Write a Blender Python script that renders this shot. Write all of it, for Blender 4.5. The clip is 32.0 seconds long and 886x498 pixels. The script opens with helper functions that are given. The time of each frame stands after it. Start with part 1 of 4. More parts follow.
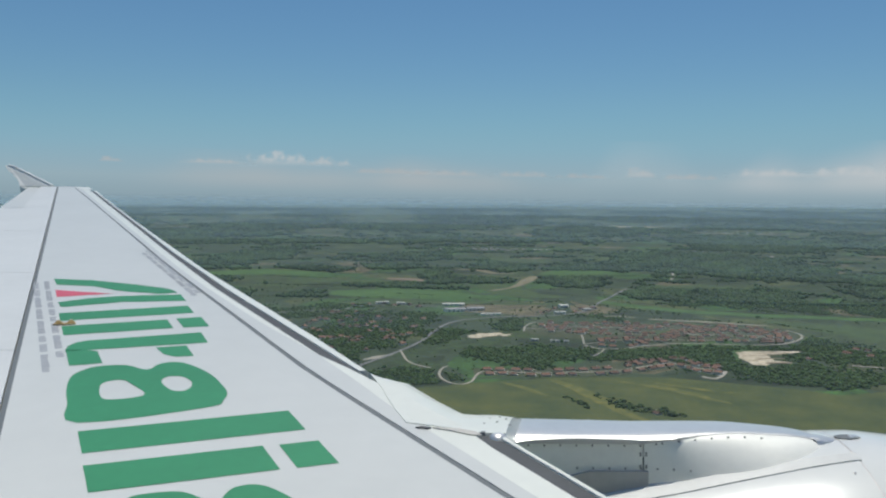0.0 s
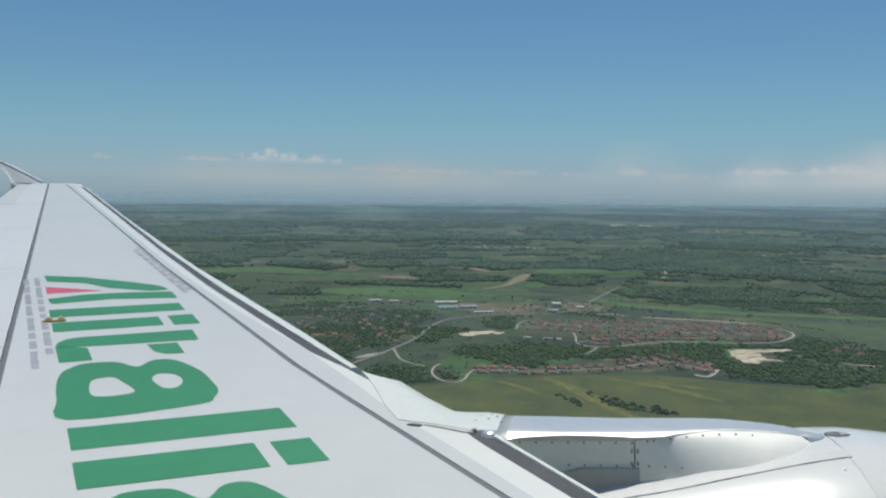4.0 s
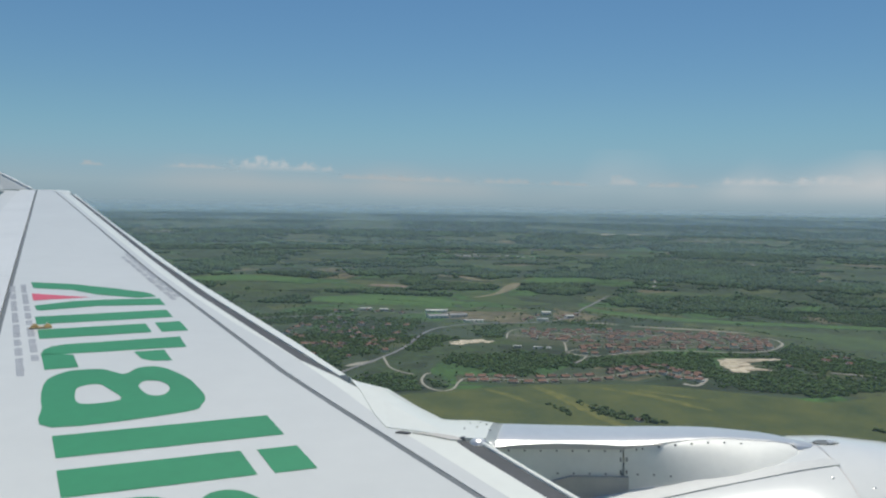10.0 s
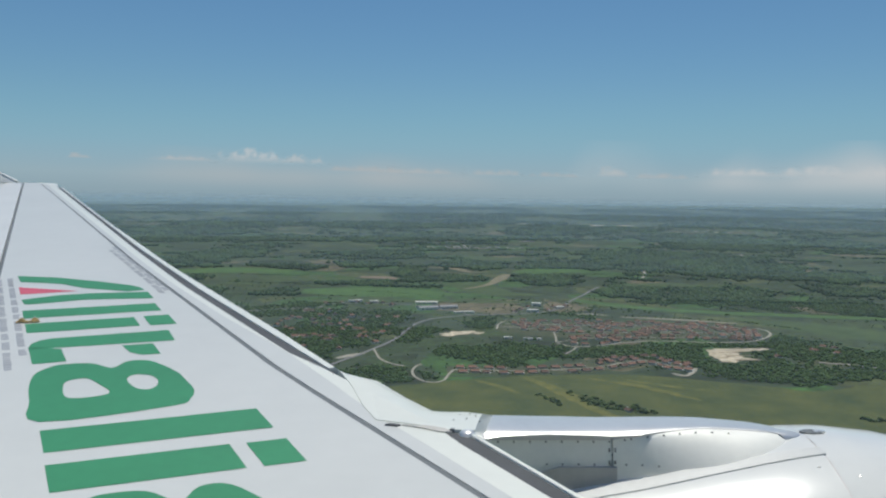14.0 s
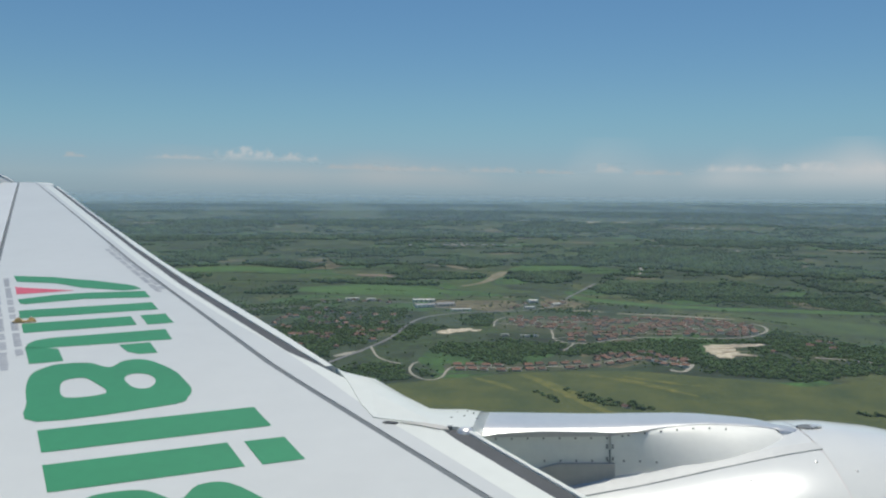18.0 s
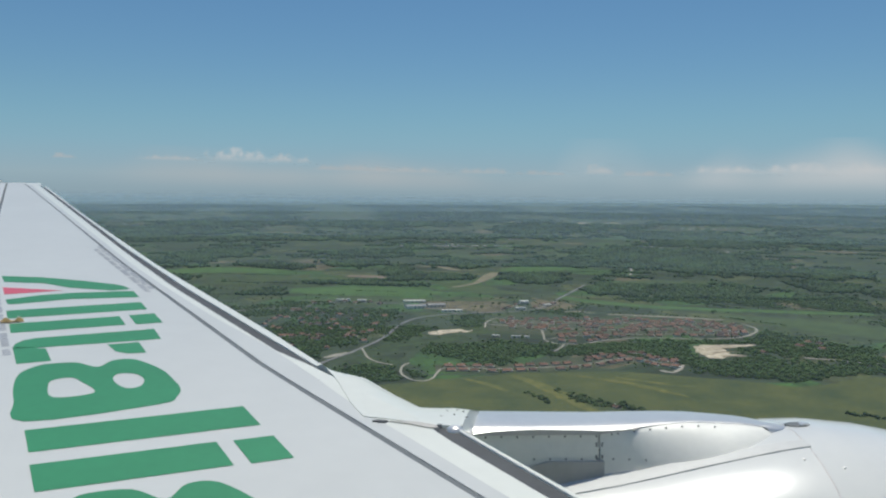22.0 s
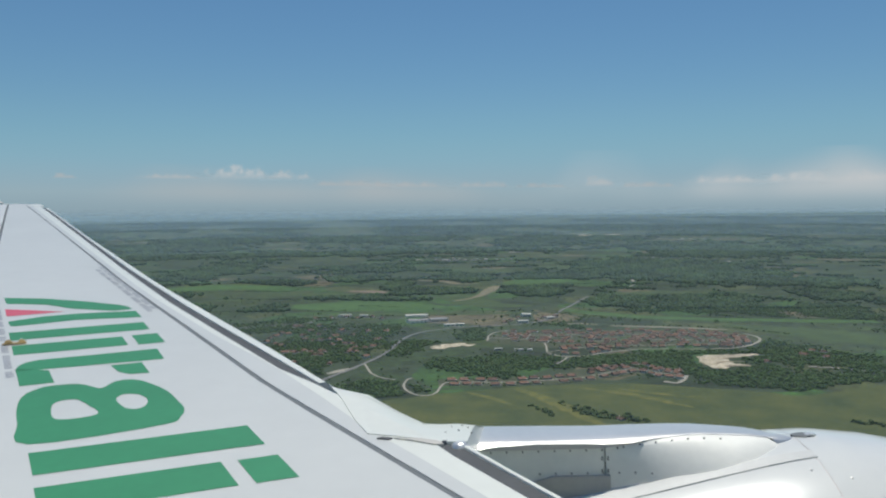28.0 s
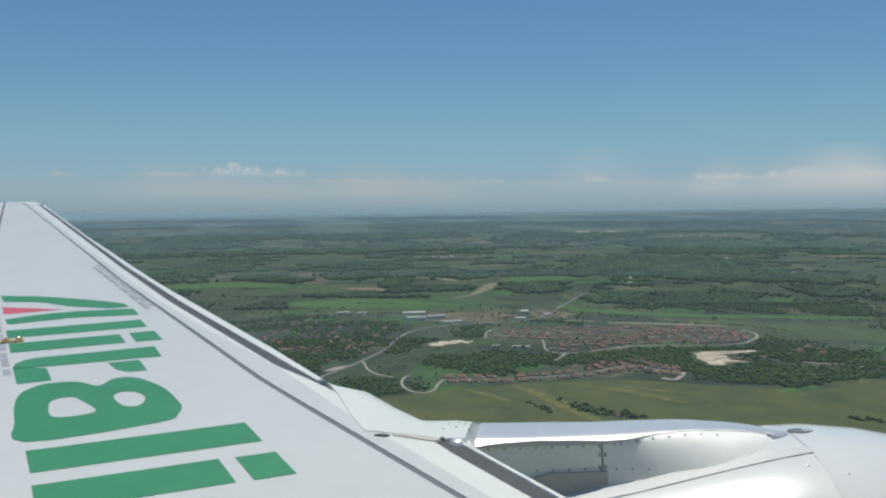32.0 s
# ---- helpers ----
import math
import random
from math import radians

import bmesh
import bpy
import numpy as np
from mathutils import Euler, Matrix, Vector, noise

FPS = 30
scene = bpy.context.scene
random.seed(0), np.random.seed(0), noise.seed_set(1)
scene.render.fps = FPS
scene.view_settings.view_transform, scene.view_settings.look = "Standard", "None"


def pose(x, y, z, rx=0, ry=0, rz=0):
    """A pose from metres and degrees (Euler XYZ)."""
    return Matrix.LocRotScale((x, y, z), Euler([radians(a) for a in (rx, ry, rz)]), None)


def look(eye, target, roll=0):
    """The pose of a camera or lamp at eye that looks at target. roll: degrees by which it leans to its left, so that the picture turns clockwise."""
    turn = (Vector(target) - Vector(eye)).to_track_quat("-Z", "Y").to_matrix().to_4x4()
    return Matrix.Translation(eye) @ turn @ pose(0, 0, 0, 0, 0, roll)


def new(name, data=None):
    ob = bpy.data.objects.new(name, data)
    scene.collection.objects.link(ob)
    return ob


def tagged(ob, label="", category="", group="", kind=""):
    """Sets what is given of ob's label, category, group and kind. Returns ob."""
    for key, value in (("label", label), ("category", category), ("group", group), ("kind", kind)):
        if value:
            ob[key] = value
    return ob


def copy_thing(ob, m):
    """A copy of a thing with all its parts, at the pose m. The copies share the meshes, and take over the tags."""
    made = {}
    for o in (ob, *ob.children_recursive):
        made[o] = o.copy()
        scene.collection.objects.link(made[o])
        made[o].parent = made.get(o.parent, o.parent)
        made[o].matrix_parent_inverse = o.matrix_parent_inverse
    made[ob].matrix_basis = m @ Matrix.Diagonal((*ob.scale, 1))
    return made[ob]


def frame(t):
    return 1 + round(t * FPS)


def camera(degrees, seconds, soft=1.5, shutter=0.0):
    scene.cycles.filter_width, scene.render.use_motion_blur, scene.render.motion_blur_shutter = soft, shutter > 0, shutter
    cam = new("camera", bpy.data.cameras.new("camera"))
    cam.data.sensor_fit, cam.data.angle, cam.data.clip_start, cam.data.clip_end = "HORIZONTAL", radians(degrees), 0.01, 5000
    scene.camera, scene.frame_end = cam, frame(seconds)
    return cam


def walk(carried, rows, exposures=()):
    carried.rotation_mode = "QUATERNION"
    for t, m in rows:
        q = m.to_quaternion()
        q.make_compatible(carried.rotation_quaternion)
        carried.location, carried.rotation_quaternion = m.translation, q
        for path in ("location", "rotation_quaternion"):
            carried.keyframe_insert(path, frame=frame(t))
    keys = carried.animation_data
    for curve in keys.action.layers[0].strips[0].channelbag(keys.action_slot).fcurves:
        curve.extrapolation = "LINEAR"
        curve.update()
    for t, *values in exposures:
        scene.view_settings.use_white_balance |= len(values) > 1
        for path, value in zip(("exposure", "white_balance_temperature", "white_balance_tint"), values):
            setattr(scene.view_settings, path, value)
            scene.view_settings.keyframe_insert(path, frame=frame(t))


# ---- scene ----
H = 320.0                      # eye height over the land, in metres
cam = camera(56.8, 32.0, soft=2.2)
PATH = [  # seconds, x, y, z from the seat, then degrees
    (0.0, -0.016, -0.018, 0.014, 86.45, -0.75, 1.94),
    (0.5, -0.012, -0.015, 0.011, 86.43, -0.77, 1.49),
    (1.0, -0.012, -0.017, 0.013, 86.40, -0.69, 1.34),
    (1.5, -0.011, -0.010, 0.010, 86.32, -0.90, 1.04),
    (2.0, -0.003, -0.004, 0.001, 86.30, -1.17, 1.00),
    (2.5, -0.007, -0.006, 0.008, 86.28, -1.05, 1.30),
    (3.0, -0.010, -0.009, 0.012, 86.34, -1.04, 1.33),
    (3.5, -0.011, -0.009, 0.010, 86.28, -0.97, 1.39),
    (5.5, -0.010, -0.016, 0.007, 86.51, -0.71, 1.55),
    (6.0, -0.009, -0.013, 0.008, 86.48, -0.97, 1.34),
    (6.5, -0.009, -0.009, 0.005, 86.46, -0.96, 1.46),
    (7.0, -0.009, -0.004, 0.007, 86.18, -1.13, 1.42),
    (7.5, -0.009, -0.004, 0.010, 86.12, -1.21, 1.33),
    (8.0, -0.004, -0.002, 0.004, 86.08, -1.24, 1.10),
    (8.5, 0.000, -0.001, 0.002, 86.23, -1.23, 0.78),
    (9.0, -0.002, -0.005, 0.001, 86.65, -1.51, 0.92),
    (9.5, -0.006, -0.012, 0.007, 86.77, -1.56, 0.68),
    (10.0, -0.006, -0.003, 0.002, 86.92, -1.12, 0.79),
    (10.5, -0.010, -0.013, 0.012, 86.87, -1.01, 1.11),
    (11.0, -0.005, -0.009, 0.008, 86.65, -0.97, 1.03),
    (11.5, -0.005, -0.005, 0.008, 86.39, -0.96, 0.62),
    (12.0, -0.003, 0.001, 0.005, 86.17, -0.98, 0.26),
    (12.5, 0.000, -0.000, 0.002, 86.08, -1.09, 0.13),
    (13.0, 0.000, -0.000, 0.000, 86.21, -1.11, 0.07),
    (13.5, -0.001, -0.004, 0.004, 86.29, -0.97, 0.11),
    (14.0, -0.000, -0.003, 0.005, 86.35, -0.93, 0.08),
    (14.5, -0.001, -0.005, 0.000, 86.37, -0.82, 0.08),
    (16.5, 0.001, -0.002, -0.003, 86.11, -0.70, -0.03),
    (17.0, 0.003, -0.005, -0.001, 86.19, -0.66, -0.11),
    (17.5, -0.001, -0.006, 0.002, 86.25, -0.70, -0.19),
    (18.0, -0.001, -0.004, 0.005, 86.18, -0.65, -0.17),
    (18.5, -0.001, -0.001, 0.001, 86.07, -0.63, -0.09),
    (19.0, -0.002, -0.002, 0.005, 85.94, -0.61, -0.18),
    (19.5, 0.002, 0.003, 0.004, 85.80, -0.66, -0.31),
    (20.0, 0.007, 0.003, 0.004, 85.79, -0.61, -0.46),
    (20.5, 0.005, 0.003, 0.000, 85.89, -0.70, -0.72),
    (21.0, 0.005, -0.000, -0.000, 86.06, -0.74, -0.77),
    (21.5, 0.007, -0.000, -0.005, 86.22, -0.72, -0.86),
    (22.0, 0.005, -0.005, -0.006, 86.26, -0.65, -0.81),
    (22.5, 0.007, -0.005, -0.008, 86.23, -0.58, -0.90),
    (23.0, 0.007, -0.006, -0.005, 86.27, -0.43, -0.70),
    (23.5, 0.005, -0.002, -0.003, 86.31, -0.18, -0.60),
    (24.0, 0.002, -0.002, 0.002, 86.51, -0.20, -0.66),
    (24.5, 0.001, -0.000, 0.004, 86.66, -0.03, -0.57),
    (25.0, 0.003, -0.002, 0.003, 86.86, 0.13, -0.70),
    (25.5, 0.004, -0.005, 0.002, 86.98, 0.19, -0.90),
    (27.5, 0.002, -0.005, -0.003, 87.22, 0.21, -0.81),
    (28.0, 0.002, -0.006, 0.001, 87.24, 0.28, -0.78),
    (28.5, -0.002, -0.003, 0.001, 87.25, 0.26, -0.72),
    (29.0, 0.003, -0.007, -0.004, 87.23, 0.33, -0.71),
    (29.5, 0.002, -0.003, -0.005, 87.23, 0.23, -0.62),
    (30.0, 0.002, -0.005, -0.002, 87.18, 0.28, -0.82),
    (30.5, 0.000, -0.011, -0.003, 87.23, 0.25, -1.02),
    (31.0, 0.001, -0.010, 0.001, 87.18, 0.30, -1.03),
    (31.5, 0.002, -0.008, -0.001, 87.19, 0.39, -0.95),
    (32.0, 0.004, -0.008, 0.000, 87.04, 0.38, -0.95),
]
walk(cam, [(t, pose(x, y, H + z, a, b, c)) for t, x, y, z, a, b, c in PATH])

# ---- light: a high midday sun, a clear sky ----
SUN = Vector((0.06, 0.285, 0.955)).normalized()
world = bpy.data.worlds.new("sky")
scene.world = world
world.use_nodes = True
wn = world.node_tree.nodes
sky = wn.new("ShaderNodeTexSky")
sky.sky_type = "NISHITA"
sky.sun_disc = False
sky.sun_elevation = math.asin(SUN.z)
sky.sun_rotation = math.atan2(SUN.x, SUN.y)
sky.altitude = 300
sky.air_density = 1.15
sky.dust_density = 0.15
sky.ozone_density = 4.5
wn["Background"].inputs[1].default_value = 0.069
sky_tint = wn.new("ShaderNodeMix")  # tint multiplied into the sky colour to make it bluer
sky_tint.data_type, sky_tint.blend_type = "RGBA", "MULTIPLY"
sky_tint.inputs[0].default_value = 1.0
sky_tint.inputs[7].default_value = (0.685, 0.93, 1.03, 1)
world.node_tree.links.new(sky.outputs[0], sky_tint.inputs[6])
world.node_tree.links.new(sky_tint.outputs[2], wn["Background"].inputs[0])
lamp = bpy.data.lights.new("sun", "SUN")
lamp.energy, lamp.angle, lamp.color = 3.35, radians(0.53), (1.0, 0.97, 0.885)
new("sun", lamp).matrix_world = look(SUN * 50 + Vector((0, 0, H)), (0, 0, H))
scene.view_settings.exposure = 0.0

# ---- materials ----
def material(name, color, rough=0.6, metal=0.0, vary=0.12, size=1.0, fine=0.0, bump=0.0, coords="Object", tint=None, random_hue=0.0, coat=0.0):
    """Two scales of noise over a base colour, with relief; size in metres."""
    m = bpy.data.materials.new(name)
    m.use_nodes = True
    n, link = m.node_tree.nodes, m.node_tree.links.new
    b = n["Principled BSDF"]
    b.inputs["Roughness"].default_value = rough
    b.inputs["Metallic"].default_value = metal
    b.inputs["Coat Weight"].default_value = coat
    b.inputs["Coat Roughness"].default_value = 0.12
    tc = n.new("ShaderNodeTexCoord")
    out = []
    for k, (s, d) in enumerate(((1 / size, 3), (9 / size, 5))):
        t = n.new("ShaderNodeTexNoise")
        t.inputs["Scale"].default_value, t.inputs["Detail"].default_value = s, d
        link(tc.outputs[coords], t.inputs["Vector"])
        out.append(t.outputs["Fac"])
    mix = n.new("ShaderNodeMix")
    mix.inputs[0].default_value = 0.4
    link(out[0], mix.inputs[2]), link(out[1], mix.inputs[3])
    ramp = n.new("ShaderNodeValToRGB")
    lo = [c * (1 - vary) for c in color]
    hi = [min(1, c * (1 + vary)) for c in (tint or color)]
    ramp.color_ramp.elements[0].position, ramp.color_ramp.elements[1].position = 0.32, 0.68
    ramp.color_ramp.elements[0].color, ramp.color_ramp.elements[1].color = (*lo, 1), (*hi, 1)
    link(mix.outputs[0], ramp.inputs[0])
    col = ramp.outputs[0]
    if random_hue:
        oi = n.new("ShaderNodeObjectInfo")
        mr = n.new("ShaderNodeMapRange")
        mr.inputs[3].default_value, mr.inputs[4].default_value = 1 - random_hue, 1 + random_hue
        link(oi.outputs["Random"], mr.inputs[0])
        hs = n.new("ShaderNodeHueSaturation")
        link(mr.outputs[0], hs.inputs["Value"]), link(col, hs.inputs["Color"])
        col = hs.outputs[0]
    link(col, b.inputs["Base Color"])
    if bump:
        bp = n.new("ShaderNodeBump")
        bp.inputs["Strength"].default_value, bp.inputs["Distance"].default_value = bump, fine or size * 0.05
        link(out[1], bp.inputs["Height"]), link(bp.outputs[0], b.inputs["Normal"])
    return m


WING = material("wing_paint", (0.592, 0.605, 0.585), 0.34, vary=0.04, size=1.5, bump=0.02)
SPOILER = material("spoiler_paint", (0.645, 0.655, 0.64), 0.36, vary=0.05, size=1.1, bump=0.02)
WING_EDGE = material("leading_edge_white", (0.74, 0.755, 0.695), 0.3, vary=0.04, size=0.8)
COWL = material("cowl_paint", (0.74, 0.745, 0.71), 0.22, vary=0.03, size=0.9, coat=0.5)
BARE = material("polished_aluminium", (0.80, 0.79, 0.76), 0.34, 0.7, vary=0.05, size=0.3)
SIDE = material("pylon_side_paint", (0.88, 0.875, 0.81), 0.5, 0.08, vary=0.05, size=0.35)
FAR_WALL = material("far_walls", (0.42, 0.37, 0.32), 0.9, vary=0.25, size=60)
DULL = material("dull_metal", (0.70, 0.66, 0.64), 0.38, 0.4, vary=0.08, size=0.3)
PANEL = material("access_panel_grey", (0.52, 0.50, 0.46), 0.5, vary=0.08, size=0.2)
FLANGE = material("flange_paint", (0.56, 0.57, 0.555), 0.5, vary=0.06, size=0.3)
GREY = material("sealant_grey", (0.13, 0.148, 0.158), 0.6, vary=0.1, size=0.3)
# dark tone for shade in gaps and slots, and for house windows
DARK = material("gap_shade_window_dark", (0.06, 0.065, 0.07), 0.6, vary=0.2, size=0.3)
GREEN = material("green_livery_paint", (0.032, 0.235, 0.105), 0.48, vary=0.08, size=0.5)
RED = material("red_livery_paint", (0.62, 0.10, 0.14), 0.38, vary=0.06, size=0.4)
STENCIL = material("stencil_grey", (0.36, 0.38, 0.41), 0.5, vary=0.12, size=0.05)
BRASS = material("brass", (0.66, 0.46, 0.2), 0.35, 0.5, vary=0.25, size=0.03)
SCREW = material("screw_head", (0.3, 0.29, 0.27), 0.5, 0.5, vary=0.2, size=0.01)
ROOF = material("terracotta_roof", (0.17, 0.086, 0.054), 0.85, vary=0.25, size=3, random_hue=0.4)
WALL = material("house_render", (0.78, 0.72, 0.63), 0.85, vary=0.12, size=4, random_hue=0.2)
PALE_ROOF = material("pale_metal_roof", (0.63, 0.60, 0.55), 0.95, vary=0.12, size=8, random_hue=0.15)
GREY_ROOF = material("grey_metal_roof", (0.27, 0.26, 0.26), 0.8, vary=0.15, size=8)
ASPHALT = material("road_asphalt", (0.17, 0.165, 0.16), 0.85, vary=0.15, size=12)
TRACK = material("gravel_track", (0.33, 0.30, 0.24), 0.9, vary=0.15, size=9)
SAND = material("bare_sand", (0.36, 0.29, 0.19), 0.9, vary=0.3, size=14, tint=(0.60, 0.52, 0.385), bump=0.6, fine=1.5)
BARK = material("bark", (0.12, 0.09, 0.06), 0.9, vary=0.2, size=0.5)


def leaf_material(name, color, tint, size):
    m = material(name, color, 0.7, vary=0.16, size=size, tint=tint, bump=0.6, fine=1.2)
    n, link = m.node_tree.nodes, m.node_tree.links.new
    b = n["Principled BSDF"]
    src = b.inputs["Base Color"].links[0].from_socket
    g = n.new("ShaderNodeNewGeometry")
    mr = n.new("ShaderNodeMapRange")
    mr.inputs[3].default_value, mr.inputs[4].default_value = 0.62, 1.4
    link(g.outputs["Random Per Island"], mr.inputs[0])
    hs = n.new("ShaderNodeHueSaturation")
    link(mr.outputs[0], hs.inputs["Value"]), link(src, hs.inputs["Color"]), link(hs.outputs[0], b.inputs["Base Color"])
    thin, both = n.new("ShaderNodeBsdfTranslucent"), n.new("ShaderNodeMixShader")
    both.inputs[0].default_value = 0.42
    link(hs.outputs[0], thin.inputs[0]), link(b.outputs[0], both.inputs[1]), link(thin.outputs[0], both.inputs[2])
    link(both.outputs[0], n["Material Output"].inputs[0])
    return m


LEAF_FAR = leaf_material("far_foliage", (0.028, 0.070, 0.017), (0.068, 0.136, 0.030), 110)
LEAF = leaf_material("broadleaf_foliage", (0.062, 0.128, 0.024), (0.098, 0.174, 0.034), 6)
SCRUB = leaf_material("scrub_foliage", (0.062, 0.112, 0.023), (0.104, 0.156, 0.033), 5)


def field_material(name, color, tint, size, rows=0.0):
    m = material(name, color, 0.9, vary=0.14, size=size, tint=tint, coords="UV", bump=0.3, fine=0.5)
    if rows:
        n, link = m.node_tree.nodes, m.node_tree.links.new
        b = n["Principled BSDF"]
        src = b.inputs["Base Color"].links[0].from_socket
        tc = n.new("ShaderNodeTexCoord")
        w = n.new("ShaderNodeTexWave")
        w.inputs["Scale"].default_value, w.inputs["Distortion"].default_value = rows, 3
        link(tc.outputs["UV"], w.inputs["Vector"])
        mx = n.new("ShaderNodeMix")
        mx.data_type, mx.blend_type = "RGBA", "MULTIPLY"
        mx.inputs[0].default_value = 0.25
        link(src, mx.inputs[6]), link(w.outputs["Color"], mx.inputs[7]), link(mx.outputs[2], b.inputs["Base Color"])
    return m


FLOWERS = field_material("flowering_pasture", (0.052, 0.078, 0.014), (0.155, 0.140, 0.024), 24)
SLOPE = field_material("sloping_pasture", (0.029, 0.060, 0.012), (0.055, 0.086, 0.017), 60)
BARE_LAND = field_material("bare_dusty_land", (0.20, 0.19, 0.13), (0.31, 0.28, 0.20), 30)
MEADOW = field_material("lush_meadow", (0.040, 0.100, 0.016), (0.060, 0.128, 0.022), 60)
PASTURE = field_material("olive_pasture", (0.030, 0.056, 0.010), (0.084, 0.090, 0.015), 80)
STUBBLE = field_material("dry_stubble", (0.17, 0.15, 0.085), (0.25, 0.21, 0.125), 50, 0.02)
YARD = field_material("village_paving", (0.028, 0.048, 0.014), (0.076, 0.076, 0.036), 18)
EARTH = field_material("ploughed_earth", (0.2, 0.15, 0.1), (0.25, 0.19, 0.13), 40, 0.05)


def land_material():
    """Patchwork of small fields, hedges and scrub, in plan metres (UV)."""
    m = bpy.data.materials.new("countryside")
    m.use_nodes = True
    n, link = m.node_tree.nodes, m.node_tree.links.new
    b = n["Principled BSDF"]
    b.inputs["Roughness"].default_value = 0.92
    tc = n.new("ShaderNodeTexCoord")
    wob = n.new("ShaderNodeTexNoise")
    wob.inputs["Scale"].default_value, wob.inputs["Detail"].default_value = 0.004, 2
    link(tc.outputs["UV"], wob.inputs["Vector"])
    sc = n.new("ShaderNodeVectorMath")
    sc.operation = "SCALE"
    sc.inputs[3].default_value = 140
    link(wob.outputs["Color"], sc.inputs[0])
    add = n.new("ShaderNodeVectorMath")
    link(tc.outputs["UV"], add.inputs[0]), link(sc.outputs[0], add.inputs[1])
    vor = n.new("ShaderNodeTexVoronoi")
    vor.inputs["Scale"].default_value = 0.0045
    link(add.outputs[0], vor.inputs["Vector"])
    edge = n.new("ShaderNodeTexVoronoi")
    edge.feature = "DISTANCE_TO_EDGE"
    edge.inputs["Scale"].default_value = 0.0045
    link(add.outputs[0], edge.inputs["Vector"])
    sep = n.new("ShaderNodeSeparateColor")
    link(vor.outputs["Color"], sep.inputs[0])
    ramp = n.new("ShaderNodeValToRGB")
    ramp.color_ramp.interpolation = "CONSTANT"
    stops = [(0, (0.033, 0.060, 0.013)), (0.2, (0.047, 0.076, 0.015)), (0.42, (0.025, 0.045, 0.012)), (0.62, (0.047, 0.116, 0.018)),
             (0.78, (0.080, 0.098, 0.026)), (0.94, (0.155, 0.13, 0.065))]
    while len(ramp.color_ramp.elements) < len(stops):
        ramp.color_ramp.elements.new(0.5)
    for e, (p, c) in zip(ramp.color_ramp.elements, stops):
        e.position, e.color = p, (*c, 1)
    link(sep.outputs[0], ramp.inputs[0])
    col = ramp.outputs[0]
    for scale, detail, lo, hi, fac in ((0.012, 6, 0.4, 1.2, 0.9), (0.038, 5, 0.45, 1.35, 0.9), (0.13, 4, 0.55, 1.45, 0.8)):
        t = n.new("ShaderNodeTexNoise")
        t.inputs["Scale"].default_value, t.inputs["Detail"].default_value = scale, detail
        link(tc.outputs["UV"], t.inputs["Vector"])
        mr = n.new("ShaderNodeMapRange")
        mr.inputs[1].default_value, mr.inputs[2].default_value = 0.3, 0.7
        mr.inputs[3].default_value, mr.inputs[4].default_value = lo, hi
        link(t.outputs["Fac"], mr.inputs[0])
        mx = n.new("ShaderNodeMix")
        mx.data_type, mx.blend_type = "RGBA", "MULTIPLY"
        mx.inputs[0].default_value = fac
        link(col, mx.inputs[6]), link(mr.outputs[0], mx.inputs[7])
        col = mx.outputs[2]
    hedge = n.new("ShaderNodeMath")
    hedge.operation = "LESS_THAN"
    hedge.inputs[1].default_value = 0.035
    link(edge.outputs["Distance"], hedge.inputs[0])
    mx = n.new("ShaderNodeMix")
    mx.data_type = "RGBA"
    link(hedge.outputs[0], mx.inputs[0]), link(col, mx.inputs[6])
    mx.inputs[7].default_value = (0.035, 0.055, 0.022, 1)
    link(mx.outputs[2], b.inputs["Base Color"])
    return m


LAND = land_material()

# ---- helpers for building ----
def mesh_object(name, verts, faces, mat, parent=None, label="", smooth=False, uv=None):
    me = bpy.data.meshes.new(name)
    if isinstance(faces, np.ndarray):
        verts = np.asarray(verts, np.float32)
        k = faces.shape[1]
        me.vertices.add(len(verts))
        me.vertices.foreach_set("co", verts.ravel())
        me.loops.add(faces.size)
        me.loops.foreach_set("vertex_index", faces.astype(np.int32).ravel())
        me.polygons.add(len(faces))
        me.polygons.foreach_set("loop_start", np.arange(0, faces.size, k, dtype=np.int32))
        me.update(calc_edges=True)
        me.validate()
    else:
        me.from_pydata([tuple(v) for v in verts], [], faces)
    if uv is not None:
        layer = me.uv_layers.new(name="UVMap")
        idx = np.empty(len(me.loops), np.int32)
        me.loops.foreach_get("vertex_index", idx)
        layer.data.foreach_set("uv", np.asarray(uv, np.float32)[idx].ravel())
    if smooth:
        me.polygons.foreach_set("use_smooth", np.ones(len(me.polygons), bool))
    me.materials.append(mat)
    ob = new(name, me)
    if parent is not None:
        ob.parent = parent
    if label:
        ob["label"] = label
    return ob


def part(name, bm, mat, parent, label="", smooth=False):
    me = bpy.data.meshes.new(name)
    bmesh.ops.recalc_face_normals(bm, faces=bm.faces)
    bm.to_mesh(me)
    bm.free()
    if smooth:
        me.polygons.foreach_set("use_smooth", np.ones(len(me.polygons), bool))
        me.set_sharp_from_angle(angle=0.7)
    me.materials.append(mat)
    ob = new(name, me)
    ob.parent = parent
    if label:
        ob["label"] = label
    return ob


def thing(name, label, category, at=(0, 0, 0), turn=0.0, group="", kind=""):
    ob = tagged(new(name), label, category, group, kind)
    ob.matrix_basis = Matrix.Translation(at) @ Matrix.Rotation(turn, 4, "Z")
    return ob


